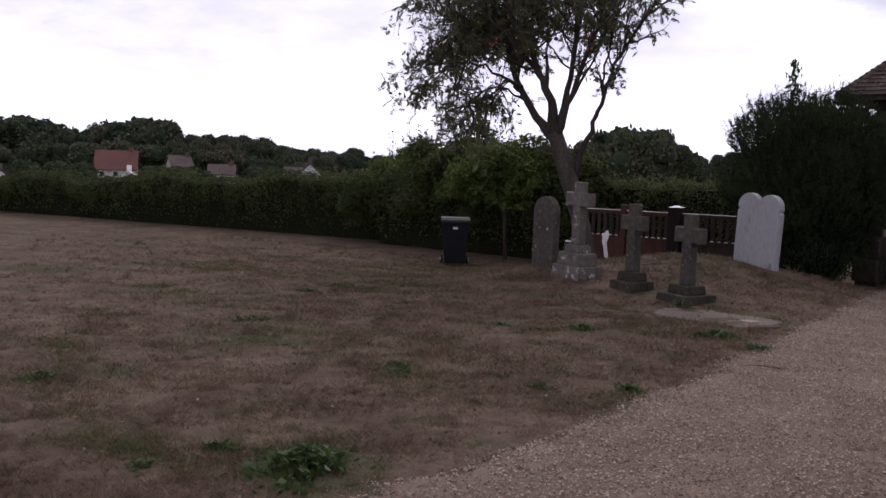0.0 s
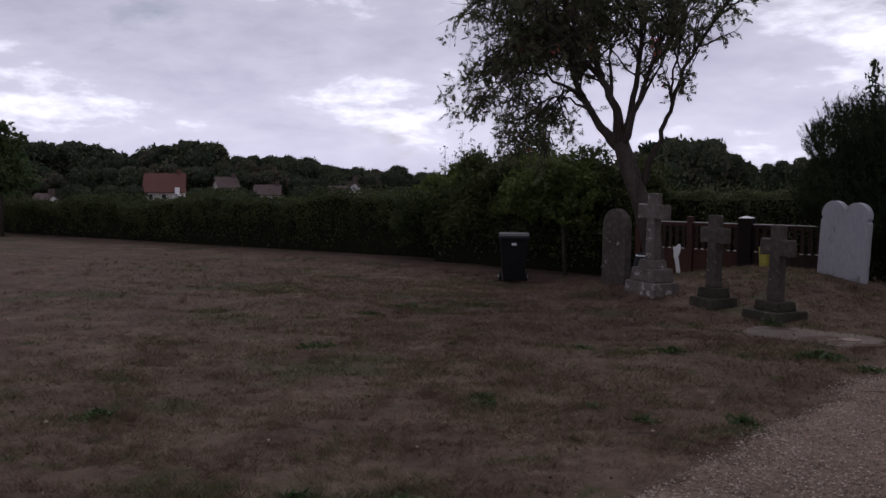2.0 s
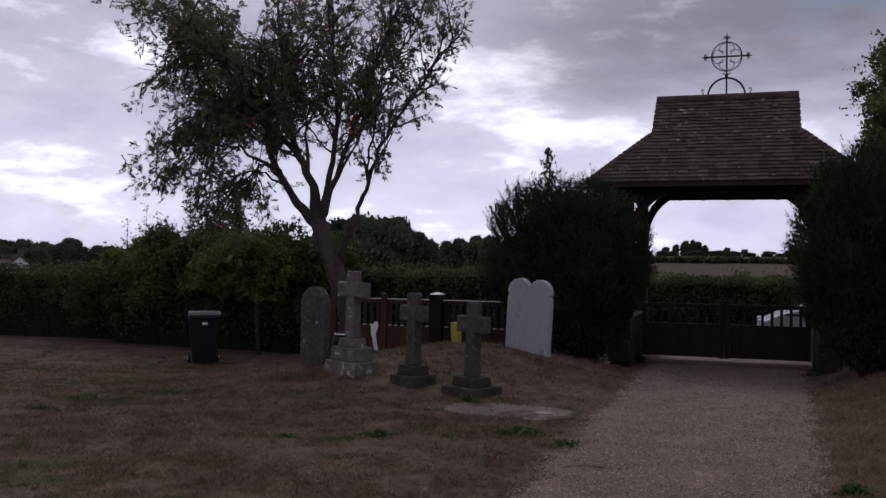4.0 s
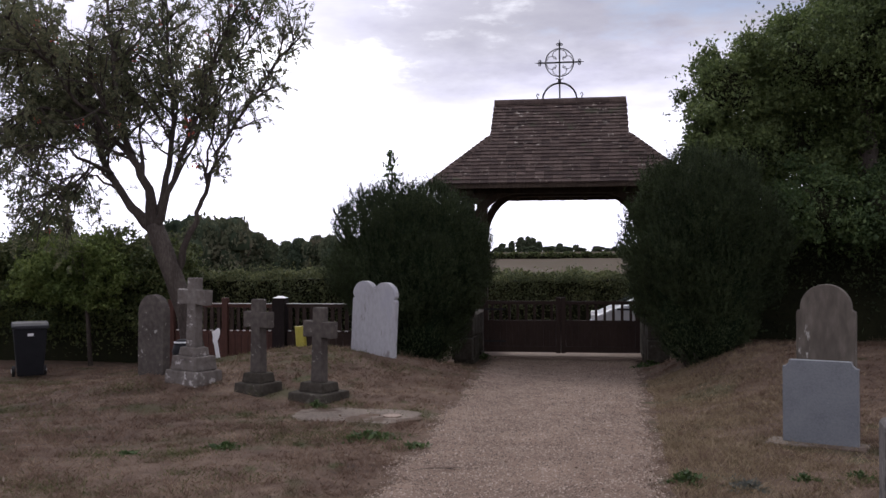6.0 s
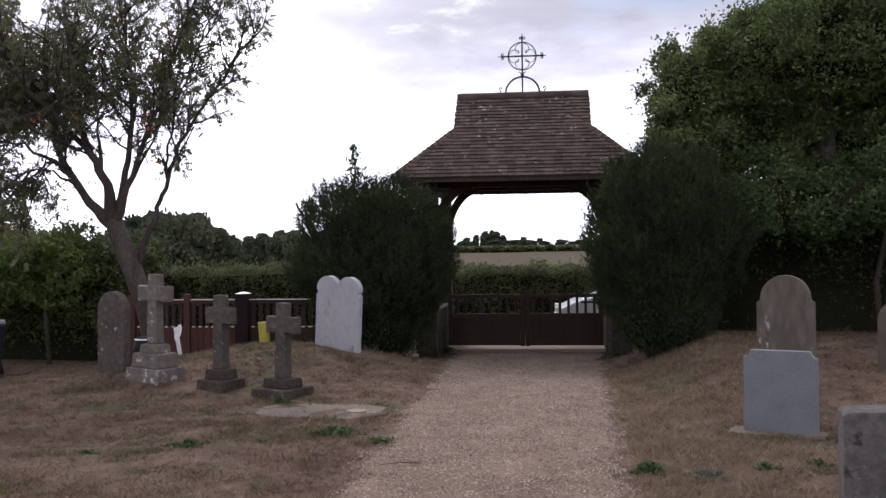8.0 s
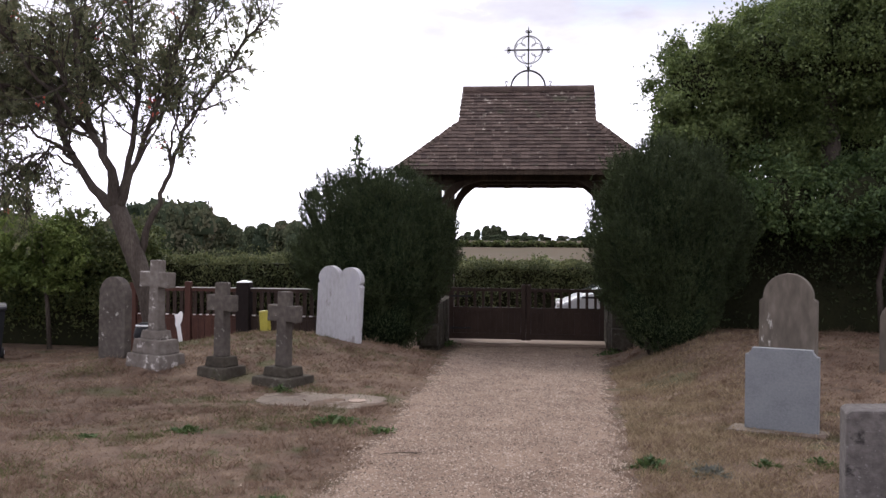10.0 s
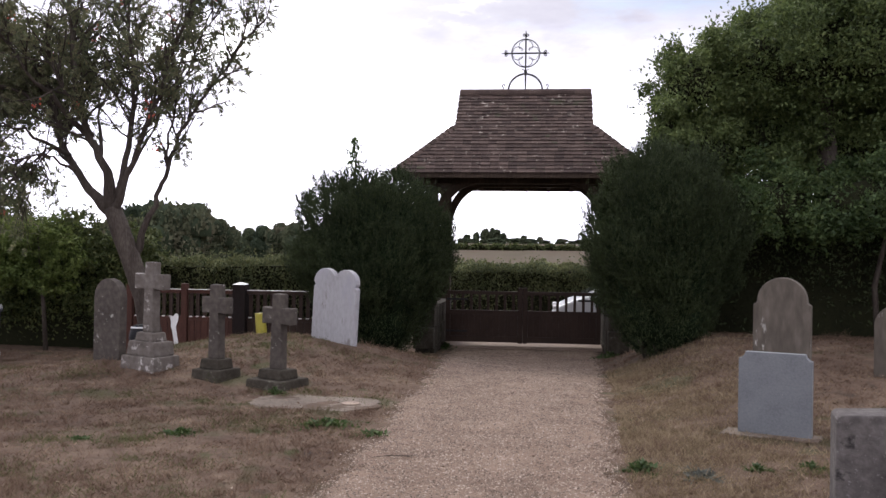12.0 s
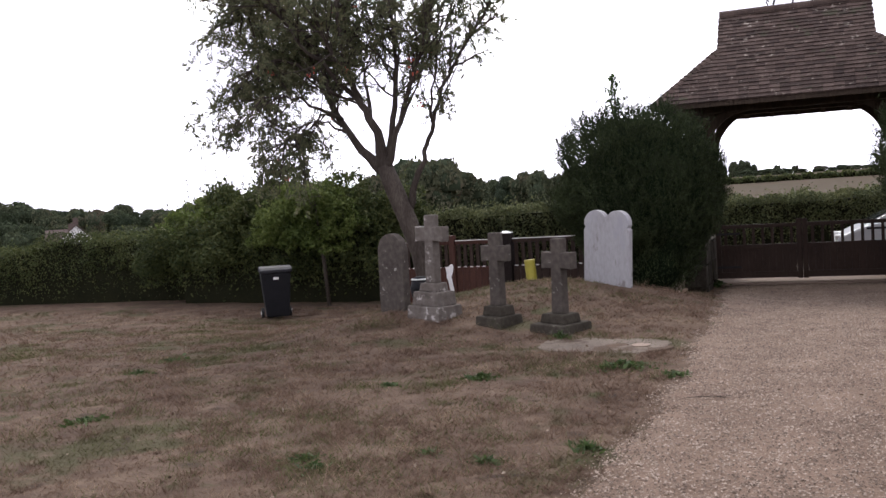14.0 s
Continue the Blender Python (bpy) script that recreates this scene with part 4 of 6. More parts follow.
def rowan():
    rng = np.random.default_rng(11)
    bx, by = -6.78, 12.75
    root = thing("rowan_tree", "open-crowned rowan tree with small leaves and red berries", "tree", bx, by, gz(bx, by) - 0.05)
    F = Vector((-0.60, 0.0, 2.19))
    tips = []
    trunk = Shape().tube([(0.08, 0, -0.1), (0.03, 0, 0.3), (-0.10, 0.02, 0.85), (-0.29, 0.0, 1.4), (-0.47, 0, 1.85), F], [0.21, 0.165, 0.15, 0.145, 0.145, 0.13], 12)
    part("trunk", trunk, M_BARK, root, smooth=True)
    # main limbs from the fork: points as (across, along, up), thickness, side shoots, droop
    mains = [
        ([(0.0, 0, -0.10), (-0.52, 0.1, 0.41), (-0.87, 0.15, 0.99), (-1.04, 0.2, 1.5), (-1.4, 0.3, 2.25), (-2.1, 0.4, 3.0)], 0.085, 11, 0.0),
        ([(-1.0, 0.2, 1.35), (-1.5, -0.1, 1.75), (-1.95, -0.3, 1.75), (-2.35, -0.4, 1.35)], 0.035, 8, -0.30),
        ([(-1.15, 0.2, 1.7), (-1.7, 0.6, 2.1), (-2.1, 0.9, 2.1), (-2.5, 1.0, 2.0)], 0.035, 10, -0.3),
        ([(-0.75, 0.1, 0.8), (-1.1, -0.5, 1.1), (-1.5, -0.9, 1.15), (-2.0, -1.1, 0.8)], 0.03, 6, -0.30),
        ([(-0.7, 0.1, 0.7), (-1.15, 0.4, 0.9), (-1.6, 0.5, 0.7), (-2.0, 0.5, 0.35)], 0.028, 9, -0.35),
        ([(-0.6, 0.1, 0.55), (-0.9, -0.3, 0.75), (-1.2, -0.5, 0.65), (-1.5, -0.6, 0.4)], 0.022, 9, -0.35),
        ([(-0.9, 0.2, 1.1), (-0.75, 0.5, 1.5), (-0.8, 0.7, 1.9), (-0.9, 0.9, 2.3)], 0.03, 9, 0.0),
        ([(-0.3, -0.1, 1.1), (-0.35, -0.6, 1.5), (-0.45, -0.9, 2.0), (-0.5, -1.0, 2.6)], 0.03, 9, 0.0),
        ([(0.17, 0.2, 1.3), (0.0, 0.7, 1.7), (-0.1, 1.0, 2.3), (-0.1, 1.1, 3.0)], 0.03, 8, 0.1),
        ([(-0.55, -0.15, 1.9), (-1.1, -0.4, 2.4), (-1.6, -0.6, 2.6), (-2.0, -0.7, 2.5)], 0.035, 10, -0.2),
        ([(-0.45, -0.1, 1.5), (-0.9, 0.3, 1.9), (-1.5, 0.4, 2.0), (-1.9, 0.5, 1.8)], 0.03, 9, -0.2),
        ([(-0.87, 0.15, 0.99), (-1.5, 0.8, 1.5), (-2.1, 1.3, 1.9), (-2.9, 1.6, 2.2)], 0.04, 11, -0.1),
        ([(-1.2, 0.25, 1.8), (-1.8, 0.8, 2.5), (-2.4, 1.2, 3.0), (-3.0, 1.4, 3.3)], 0.04, 11, 0.0),
        ([(-1.5, 0.3, 2.3), (-1.7, 0.0, 2.9), (-2.0, -0.2, 3.2), (-2.4, -0.3, 3.2)], 0.03, 9, 0.0),
        ([(0.0, 0, -0.05), (-0.06, -0.05, 0.52), (-0.29, -0.1, 0.99), (-0.46, -0.2, 1.68), (-0.5, -0.3, 2.5), (-0.6, -0.3, 3.5)], 0.10, 14, 0.1),
        ([(-0.35, -0.1, 1.1), (-0.8, -0.7, 1.8), (-1.2, -1.1, 2.4), (-1.6, -1.3, 3.0)], 0.04, 8, 0.0),
        ([(-0.17, -0.07, 0.74), (-0.42, 0.4, 1.4), (-0.9, 1.2, 2.1), (-1.3, 1.5, 2.8)], 0.032, 8, 0.0),
        ([(0.02, 0, -0.05), (0.12, 0.05, 0.4), (0.17, 0.2, 1.1), (0.17, 0.3, 1.8), (0.06, 0.4, 2.7), (0.0, 0.4, 3.6)], 0.075, 13, 0.1),
        ([(0.03, 0, -0.08), (0.23, -0.1, 0.35), (0.52, -0.2, 0.99), (0.81, -0.3, 1.6), (1.04, -0.4, 2.4), (1.33, -0.5, 3.1)], 0.065, 12, 0.15),
        ([(0.3, -0.1, 0.5), (0.45, 0.4, 1.2), (0.6, 0.8, 2.0), (0.8, 1.0, 2.8)], 0.026, 7, 0.1),
        ([(0.30, 0.05, -0.85), (0.62, 0.05, 0.06), (0.80, 0.05, 0.46), (1.06, 0.0, 1.1), (1.38, 0.0, 1.68), (1.68, 0.0, 2.25), (1.95, 0.0, 2.75)], 0.055, 11, 0.05),
        ([(0.80, 0.05, 0.46), (0.88, -0.1, 0.9), (1.05, -0.2, 1.7), (1.25, -0.2, 2.4), (1.5, -0.2, 3.0)], 0.028, 7, 0.1)]
    for pts, r, shoots, droop in mains:
        sh = Shape()
        P = [F + Vector((p[0] + 0.16 * max(0.0, p[0] - 0.3) * min(1.0, max(0.0, (p[2] - 1.3) / 1.2)) if p[0] > -1.4 else -1.4 + (p[0] + 1.4) * (1.22 if p[2] > 2.0 else 0.95), p[1], p[2])) for p in pts]
        fine = []
        ends = [P[0] * 2 - P[1]] + P + [P[-1] * 2 - P[-2]]
        for k in range(1, len(ends) - 2):
            a, b, c, e = ends[k - 1:k + 3]
            for q in (0, 0.25, 0.5, 0.75):
                fine.append(0.5 * (2 * b + (c - a) * q + (2 * a - 5 * b + 4 * c - e) * q * q + (3 * b - a - 3 * c + e) * q ** 3) + Vector(rng.normal(0, 0.012 if r > 0.06 else 0.022, 3)))
        P = fine + [P[-1]]
        r = r * 0.86
        sh.tube(P, [r * (1 - 0.78 * k / (len(P) - 1)) * (1 + 0.45 * max(0.0, 1 - k / 4)) for k in range(len(P))], 8)
        east = P[-1].x > 0.2
        count = int(shoots * (2.4 if east else 1.7))
        for q in range(count):
            t = (0.36 + 0.64 * (q + rng.random()) / count) * (len(P) - 1)
            i = min(int(t), len(P) - 2)
            p = P[i].lerp(P[i + 1], t - i)
            d = (P[i + 1] - P[i]).normalized()
            nd = (d * (1.0 if east else 0.7) + Vector(rng.normal(0, 0.5 if east else 0.62, 3)) + Vector((0, 0, droop + (0.25 if east else 0.0)))).normalized()
            limb(sh, tips, rng, p, nd, rng.uniform(0.55, 1.15) * (0.62 if east else 0.90), 0.012 + 0.11 * r, 1, 0.34, 0.12 + droop)
        part("limb", sh, M_BARK, root, smooth=True)
    P = np.array([p for p, _ in tips])
    D = np.array([d for _, d in tips])
    dens = np.clip(1.0 - 0.22 * (P[:, 0] + 0.9), 0.42, 1.3) * np.clip((P[:, 2] - 1.9) / 1.2, 0.40, 1.0)
    dens = dens * (rng.random(len(P)) < 0.42)              # leaves gather on some shoots and leave others bare
    reps = rng.poisson(dens * 8300 / dens.sum())
    C, A = np.repeat(P, reps, 0), np.repeat(D, reps, 0) * 0.5 + rng.normal(0, 0.6, (reps.sum(), 3)) - (0, 0, 0.35)
    C = C + rng.normal(0, 0.055, C.shape)
    A /= np.linalg.norm(A, axis=1, keepdims=True)
    S = np.cross(A, rng.normal(size=A.shape))
    S /= np.linalg.norm(S, axis=1, keepdims=True)
    pts, dirs = [], []
    for k in range(11):                     # leaflets in pairs along a stalk
        side = 0 if k == 10 else (1 if k % 2 else -1)
        at = 0.03 + 0.028 * (k // 2)
        pts.append(C + A * at + S * side * 0.018)
        dirs.append(A * 0.55 + S * side + rng.normal(0, 0.15, A.shape) if side else A)
    me = quads_mesh("crown", leaves(rng, np.concatenate(pts), np.concatenate(dirs), 0.058, 0.027))
    part("crown", me, M_ROWAN, root, "sparse small compound leaves")
    sh = Shape()
    for i in rng.integers(0, len(P), 40):
        for _ in range(6):
            q = Vector(P[i] + rng.normal(0, 0.035, 3) - (0, 0, 0.06))
            sh.tube([q, q + Vector((0, 0, 0.02)), q + Vector((0, 0, 0.034))], [0.006, 0.017, 0.006], 5)
    tagged(part("fruit", sh, M_BERRY, root, "clusters of red berries", smooth=True), kind="stuff")
    return root


rowan()


def lumpy(rng, n, rx, ry, rz, rough=0.12, low=0.0):
    """Points on a lumpy ellipsoid, with the outward directions."""
    d = rng.normal(size=(n, 3))
    d /= np.linalg.norm(d, axis=1, keepdims=True)
    d = d[d[:, 2] > -0.75 + low]
    r = np.ones(len(d))
    for k in range(7):
        ax = rng.normal(size=3)
        ax /= np.linalg.norm(ax)
        r += rough * np.sin((2 + k) * (d @ ax) * 1.6 + k) * (1.0 / (1 + 0.35 * k))
    return d * r[:, None] * (rx, ry, rz), d


def core_shape(rx, ry, rz, cz, flat=0.0):
    sh = Shape()
    rows_, cols_ = 12, 18
    vs = []
    for i in range(rows_ + 1):
        a = math.pi * i / rows_
        for j in range(cols_):
            b = 2 * math.pi * j / cols_
            k = 1 + 0.07 * math.sin(3 * b + 2 * a) + 0.05 * math.sin(5 * b - 3 * a)
            vs.append((rx * k * math.sin(a) * math.cos(b), ry * k * math.sin(a) * math.sin(b), max(0.02, cz + rz * k * math.cos(a))))
    sh.add(vs, [(i * cols_ + j, i * cols_ + (j + 1) % cols_, (i + 1) * cols_ + (j + 1) % cols_, (i + 1) * cols_ + j) for i in range(rows_) for j in range(cols_)])
    return sh


def yew(label, x, y, rx, ry, top, seed, spike=None):
    """A clipped-out yew: dark cores painted as inner shade on a few stems, covered with upright brushes of needles
    gathered into tufts.
    """
    rng = np.random.default_rng(seed)
    root = thing("yew_bush", label, "bush", x, y, gz(x, y) - 0.05, group="yew bushes")
    cz = top * 0.50
    rz = top - cz
    axes = rng.normal(size=(6, 3))
    axes /= np.linalg.norm(axes, axis=1, keepdims=True)
    tufts = rng.normal(size=(105, 3))
    tufts /= np.linalg.norm(tufts, axis=1, keepdims=True)
    swell = rng.uniform(0.35, 1.0, 105)

    def surface(n, deep):
        d = rng.normal(size=(n, 3))
        d /= np.linalg.norm(d, axis=1, keepdims=True)
        low = d[:, 2] < 0
        r = np.ones(n)
        for k in range(6):
            r += 0.030 / (1 + 0.2 * k) * np.sin((2.2 + 1.5 * k) * (d @ axes[k]) * 1.5 + 2.1 * k)
        near = d @ tufts.T
        best = near.argmax(1)
        gap = np.arccos(np.clip(near.max(1), -1, 1)) / 0.25
        r += 0.22 * swell[best] * (1 - np.minimum(gap, 1.3) ** 2) - 0.10
        r = r * (1 - deep * rng.random(n) ** 1.3)
        flat = np.sqrt(np.maximum(1e-6, d[:, 0] ** 2 + d[:, 1] ** 2))
        dz = np.abs(d[:, 2])
        full = np.where(low, (1 - dz ** 1.6) ** (1 / 1.6) * (1 - 0.22 * dz), (1 - dz ** 2.3) ** (1 / 2.3)) / flat
        P = np.stack([d[:, 0] * full * r * rx, d[:, 1] * full * r * ry, cz + d[:, 2] * r * np.where(low, cz - 0.06, rz)], 1)
        return P, d, tufts[best]

    # two dark shells stand in for the shaded inside and underside
    part("inner_foliage", core_shape(rx * 0.74, ry * 0.74, rz * 0.78, cz), M_YEWSHADE, root, smooth=True)
    part("low_shade_core", core_shape(rx * 0.60, ry * 0.60, cz * 0.52, cz * 0.55), M_YEWSHADE, root, smooth=True)
    for k in range(9):
        a = 0.7 * k
        q = rng.uniform(0.15, 0.5)
        part("stem", Shape().tube([(0.3 * q * math.cos(a), 0.3 * q * math.sin(a), -0.3), (q * math.cos(a), q * math.sin(a), 0.5), (1.4 * q * math.cos(a + 0.3), 1.4 * q * math.sin(a + 0.3), cz)], [0.055, 0.042, 0.03], 7), M_BARK, root, smooth=True)
    P, d, h = surface(60000, 0.24)
    e = rng.normal(size=(14000, 3))
    e /= np.linalg.norm(e, axis=1, keepdims=True)
    low = e * (rx * 0.66, ry * 0.66, cz * 0.56) * rng.uniform(0.92, 1.10, (14000, 1)) + (0, 0, cz * 0.55)
    P, d = np.concatenate([P, low]), np.concatenate([d, e])
    A = d * 0.6 + np.array((0, 0, 1.0)) + rng.normal(0, 0.5, P.shape)
    part("foliage", quads_mesh("foliage", leaves(rng, P, A, 0.075, 0.013)), M_YEW, root, "dense dark upright needles")
    # brushes: needles set all round an upward shoot, fanning out from the middle of their tuft
    Q, d, h = surface(4200, 0.10)
    m = 34
    reach = np.minimum(0.34, 0.09 + rng.gamma(2.4, 0.036, len(Q)))
    axis = (d - h) * 1.8 + d * 0.55 + (0, 0, 0.75) + rng.normal(0, 0.18, d.shape)
    axis /= np.linalg.norm(axis, axis=1, keepdims=True)
    up = np.tile(np.linspace(-0.35, 1.0, m), len(Q))[:, None]
    base = np.repeat(Q, m, 0) + np.repeat(axis * reach[:, None], m, 0) * up + rng.normal(0, 0.012, (len(Q) * m, 3))
    A = np.repeat(axis, m, 0) * 1.0 + rng.normal(0, 0.55, base.shape)
    part("outer_foliage", quads_mesh("outer_foliage", leaves(rng, base, A, 0.055, 0.010)), M_YEW, root)
    if spike:
        sx, sz = spike
        sh = Shape().tube([(sx, 0, top * 0.8), (sx + 0.02, 0, sz - 0.3), (sx - 0.05, 0, sz)], [0.02, 0.012, 0.004], 5)
        tw = part("sapling_stem", sh, M_BARK, root)
        t = rng.random(170)
        B = np.stack([sx + rng.normal(0, 0.06, 170) * (0.5 + t), rng.normal(0, 0.07, 170), sz - 0.02 - 0.60 * t], 1)
        part("sapling_leaves", quads_mesh("sapling_leaves", leaves(rng, B, rng.normal(0, 0.6, B.shape) + (0, 0, 0.8), 0.10, 0.042)), M_LEAF, tw)
    return root


yew("dense dark green rounded yew bush beside the lychgate", -3.88, 15.5, 1.45, 1.38, 3.24, 5, spike=(-0.40, 3.80))
yew("broad dark green yew bush at the gate's other side", 0.875, 14.1, 1.21, 1.25, 3.20, 6)


def leafy(name, label, category, x, y, parts_, mat, core, size, density, seed, trunk=None, group="", z=None):
    """A shrub or crown from overlapping clumps (cx, cy, cz, rx, ry, rz), each round a dark core painted as inner shade.
    """
    rng = np.random.default_rng(seed)
    root = thing(name, label, category, x, y, gz(x, y) if z is None else z, group=group)
    if trunk:
        part("trunk", Shape().tube(*trunk), M_BARK, root, smooth=True)
    allP, allA = [], []
    inner = Shape()
    lobes = []                              # each clump breaks into boughs with hollows between
    for cx_, cy_, cz_, rx, ry, rz in parts_:
        lobes.append((cx_, cy_, cz_, rx * 0.78, ry * 0.78, rz * 0.78, True))
        Q, e = lumpy(rng, 30, rx, ry, rz, 0.14, 0.25)
        for q in Q:
            s = rng.uniform(0.16, 0.38)
            lobes.append((cx_ + q[0] * 0.84, cy_ + q[1] * 0.84, cz_ + q[2] * 0.84, rx * s, ry * s, rz * s * rng.uniform(0.75, 1.15), False))
    for cx_, cy_, cz_, rx, ry, rz, solid in lobes:
        n = int(density * (0.85 if solid else 1.0) * (rx * ry + rx * rz + ry * rz))
        P, d = lumpy(rng, n, rx, ry, rz, 0.13)
        P = P * (1.06 - 0.44 * rng.random((len(P), 1)) ** 0.9)
        # sprigs that stick out
        k = max(3, n // 110)
        Q, e = lumpy(rng, k, rx, ry, rz, 0.13)
        Q = np.repeat(Q, 9, 0) + np.repeat(e + rng.normal(0, 0.4, e.shape) + (0, 0, 0.25), 9, 0) * (np.tile(np.linspace(0, 0.24, 9), len(Q)) * np.repeat(rng.uniform(0.3, 1.3, len(Q)), 9))[:, None] + rng.normal(0, 0.03, (9 * len(Q), 3))
        P, d = np.concatenate([P, Q]), np.concatenate([d, np.repeat(e, 9, 0)])
        P = P + (cx_, cy_, cz_)
        foot = np.clip((P[:, 2] - 0.2) / 1.0, 0.10, 1.0)      # few leaves low down, where the dark core shows as a twiggy, shaded foot
        ok = (P[:, 2] > 0.03) & (rng.random(len(P)) < foot)
        allP.append(P[ok])
        allA.append((d * 0.5 + rng.normal(0, 0.8, P.shape) + (0, 0, -0.1))[ok])
        # dark shell, coloured as the shade within the clump
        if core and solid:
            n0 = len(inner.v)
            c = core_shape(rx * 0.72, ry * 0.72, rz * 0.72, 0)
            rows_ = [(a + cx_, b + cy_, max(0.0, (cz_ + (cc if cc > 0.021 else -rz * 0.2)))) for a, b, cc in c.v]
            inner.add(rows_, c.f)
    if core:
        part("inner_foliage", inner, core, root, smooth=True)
    part("foliage", quads_mesh("foliage", leaves(rng, np.concatenate(allP), np.concatenate(allA), size, size * 0.55)), mat, root)
    return root


# big tree and shrubs east of the path
rng = np.random.default_rng(21)
clumps = [(-1.7, -0.2, 3.0, 0.8, 0.9, 0.8), (-2.15, -0.2, 3.3, 0.5, 0.5, 0.5), (0.2, 0.6, 3.6, 1.3, 1.0, 0.9), (2.0, 0.6, 3.5, 1.4, 1.0, 1.0), (3.8, 0.6, 3.4, 1.4, 1.0, 1.0), (-0.6, 0, 4.3, 1.3, 1.4, 1.2), (-1.9, -0.3, 4.0, 0.75, 0.8, 0.9), (-0.5, 0, 5.1, 0.6, 0.7, 0.55), (0.6, 0, 4.4, 1.8, 1.7, 1.5), (2.3, 0, 4.3, 1.9, 1.8, 1.6), (0.75, 0, 5.7, 1.0, 1.2, 1.0),
          (1.75, 0, 6.3, 1.5, 1.7, 1.5), (3.2, 0.2, 6.2, 1.9, 1.9, 1.7), (4.3, -0.2, 4.2, 1.7, 1.7, 1.6), (-0.6, 0.7, 3.1, 1.2, 1.2, 1.0), (1.2, 0.7, 3.1, 1.5, 1.2, 1.1), (3.0, 0.6, 3.1, 1.6, 1.3, 1.2),
          (4.9, 0.2, 6.0, 1.6, 1.6, 1.6), (2.2, 0.2, 7.6, 1.8, 1.8, 1.2)]
leafy("hawthorn_tree", "tall leafy green tree over the churchyard edge", "tree", 3.35, 15.6, clumps, M_DARKLEAF, M_HEDGESHADE, 0.066, 3500, 22,
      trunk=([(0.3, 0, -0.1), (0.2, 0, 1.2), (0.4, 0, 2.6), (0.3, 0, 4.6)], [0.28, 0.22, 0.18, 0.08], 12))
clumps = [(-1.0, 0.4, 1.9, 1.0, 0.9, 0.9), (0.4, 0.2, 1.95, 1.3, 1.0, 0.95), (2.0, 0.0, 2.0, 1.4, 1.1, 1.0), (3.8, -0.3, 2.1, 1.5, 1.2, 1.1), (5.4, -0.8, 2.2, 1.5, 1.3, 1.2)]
leafy("shrub", "dark green overhanging shrub border", "shrub", 3.6, 14.2, clumps, M_LEAF, M_HEDGESHADE, 0.075, 2600, 23,
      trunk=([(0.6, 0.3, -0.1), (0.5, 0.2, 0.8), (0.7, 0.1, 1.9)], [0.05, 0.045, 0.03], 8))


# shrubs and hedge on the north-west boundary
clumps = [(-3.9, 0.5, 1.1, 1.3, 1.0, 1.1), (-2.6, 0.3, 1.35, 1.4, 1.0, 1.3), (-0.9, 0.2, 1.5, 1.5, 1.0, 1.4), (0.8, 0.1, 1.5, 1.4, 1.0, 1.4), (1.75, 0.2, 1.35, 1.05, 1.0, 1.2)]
leafy("boundary_shrub", "tall mixed green boundary shrubs behind the bin", "shrub", -11.6, 18.2, clumps, M_HEDGE, M_HEDGESHADE, 0.08, 2800, 31, z=-0.55)
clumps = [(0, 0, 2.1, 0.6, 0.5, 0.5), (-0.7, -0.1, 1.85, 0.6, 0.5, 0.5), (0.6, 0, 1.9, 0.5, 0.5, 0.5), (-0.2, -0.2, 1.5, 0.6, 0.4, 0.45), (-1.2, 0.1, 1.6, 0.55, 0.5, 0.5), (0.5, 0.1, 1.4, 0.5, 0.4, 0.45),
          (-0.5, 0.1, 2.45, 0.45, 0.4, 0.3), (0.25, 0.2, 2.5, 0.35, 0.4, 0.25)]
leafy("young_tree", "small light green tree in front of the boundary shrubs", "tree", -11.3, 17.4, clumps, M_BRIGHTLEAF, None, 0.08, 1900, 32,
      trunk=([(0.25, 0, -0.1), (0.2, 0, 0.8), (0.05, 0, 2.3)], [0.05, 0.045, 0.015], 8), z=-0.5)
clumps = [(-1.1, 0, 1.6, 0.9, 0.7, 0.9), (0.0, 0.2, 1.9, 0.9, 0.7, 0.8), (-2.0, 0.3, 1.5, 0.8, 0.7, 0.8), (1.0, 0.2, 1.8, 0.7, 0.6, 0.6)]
leafy("boundary_shrub", "lighter green elder shrub rising from the boundary", "shrub", -14.2, 18.9, clumps, M_BRIGHTLEAF, M_HEDGESHADE, 0.09, 1700, 33, z=-0.5)


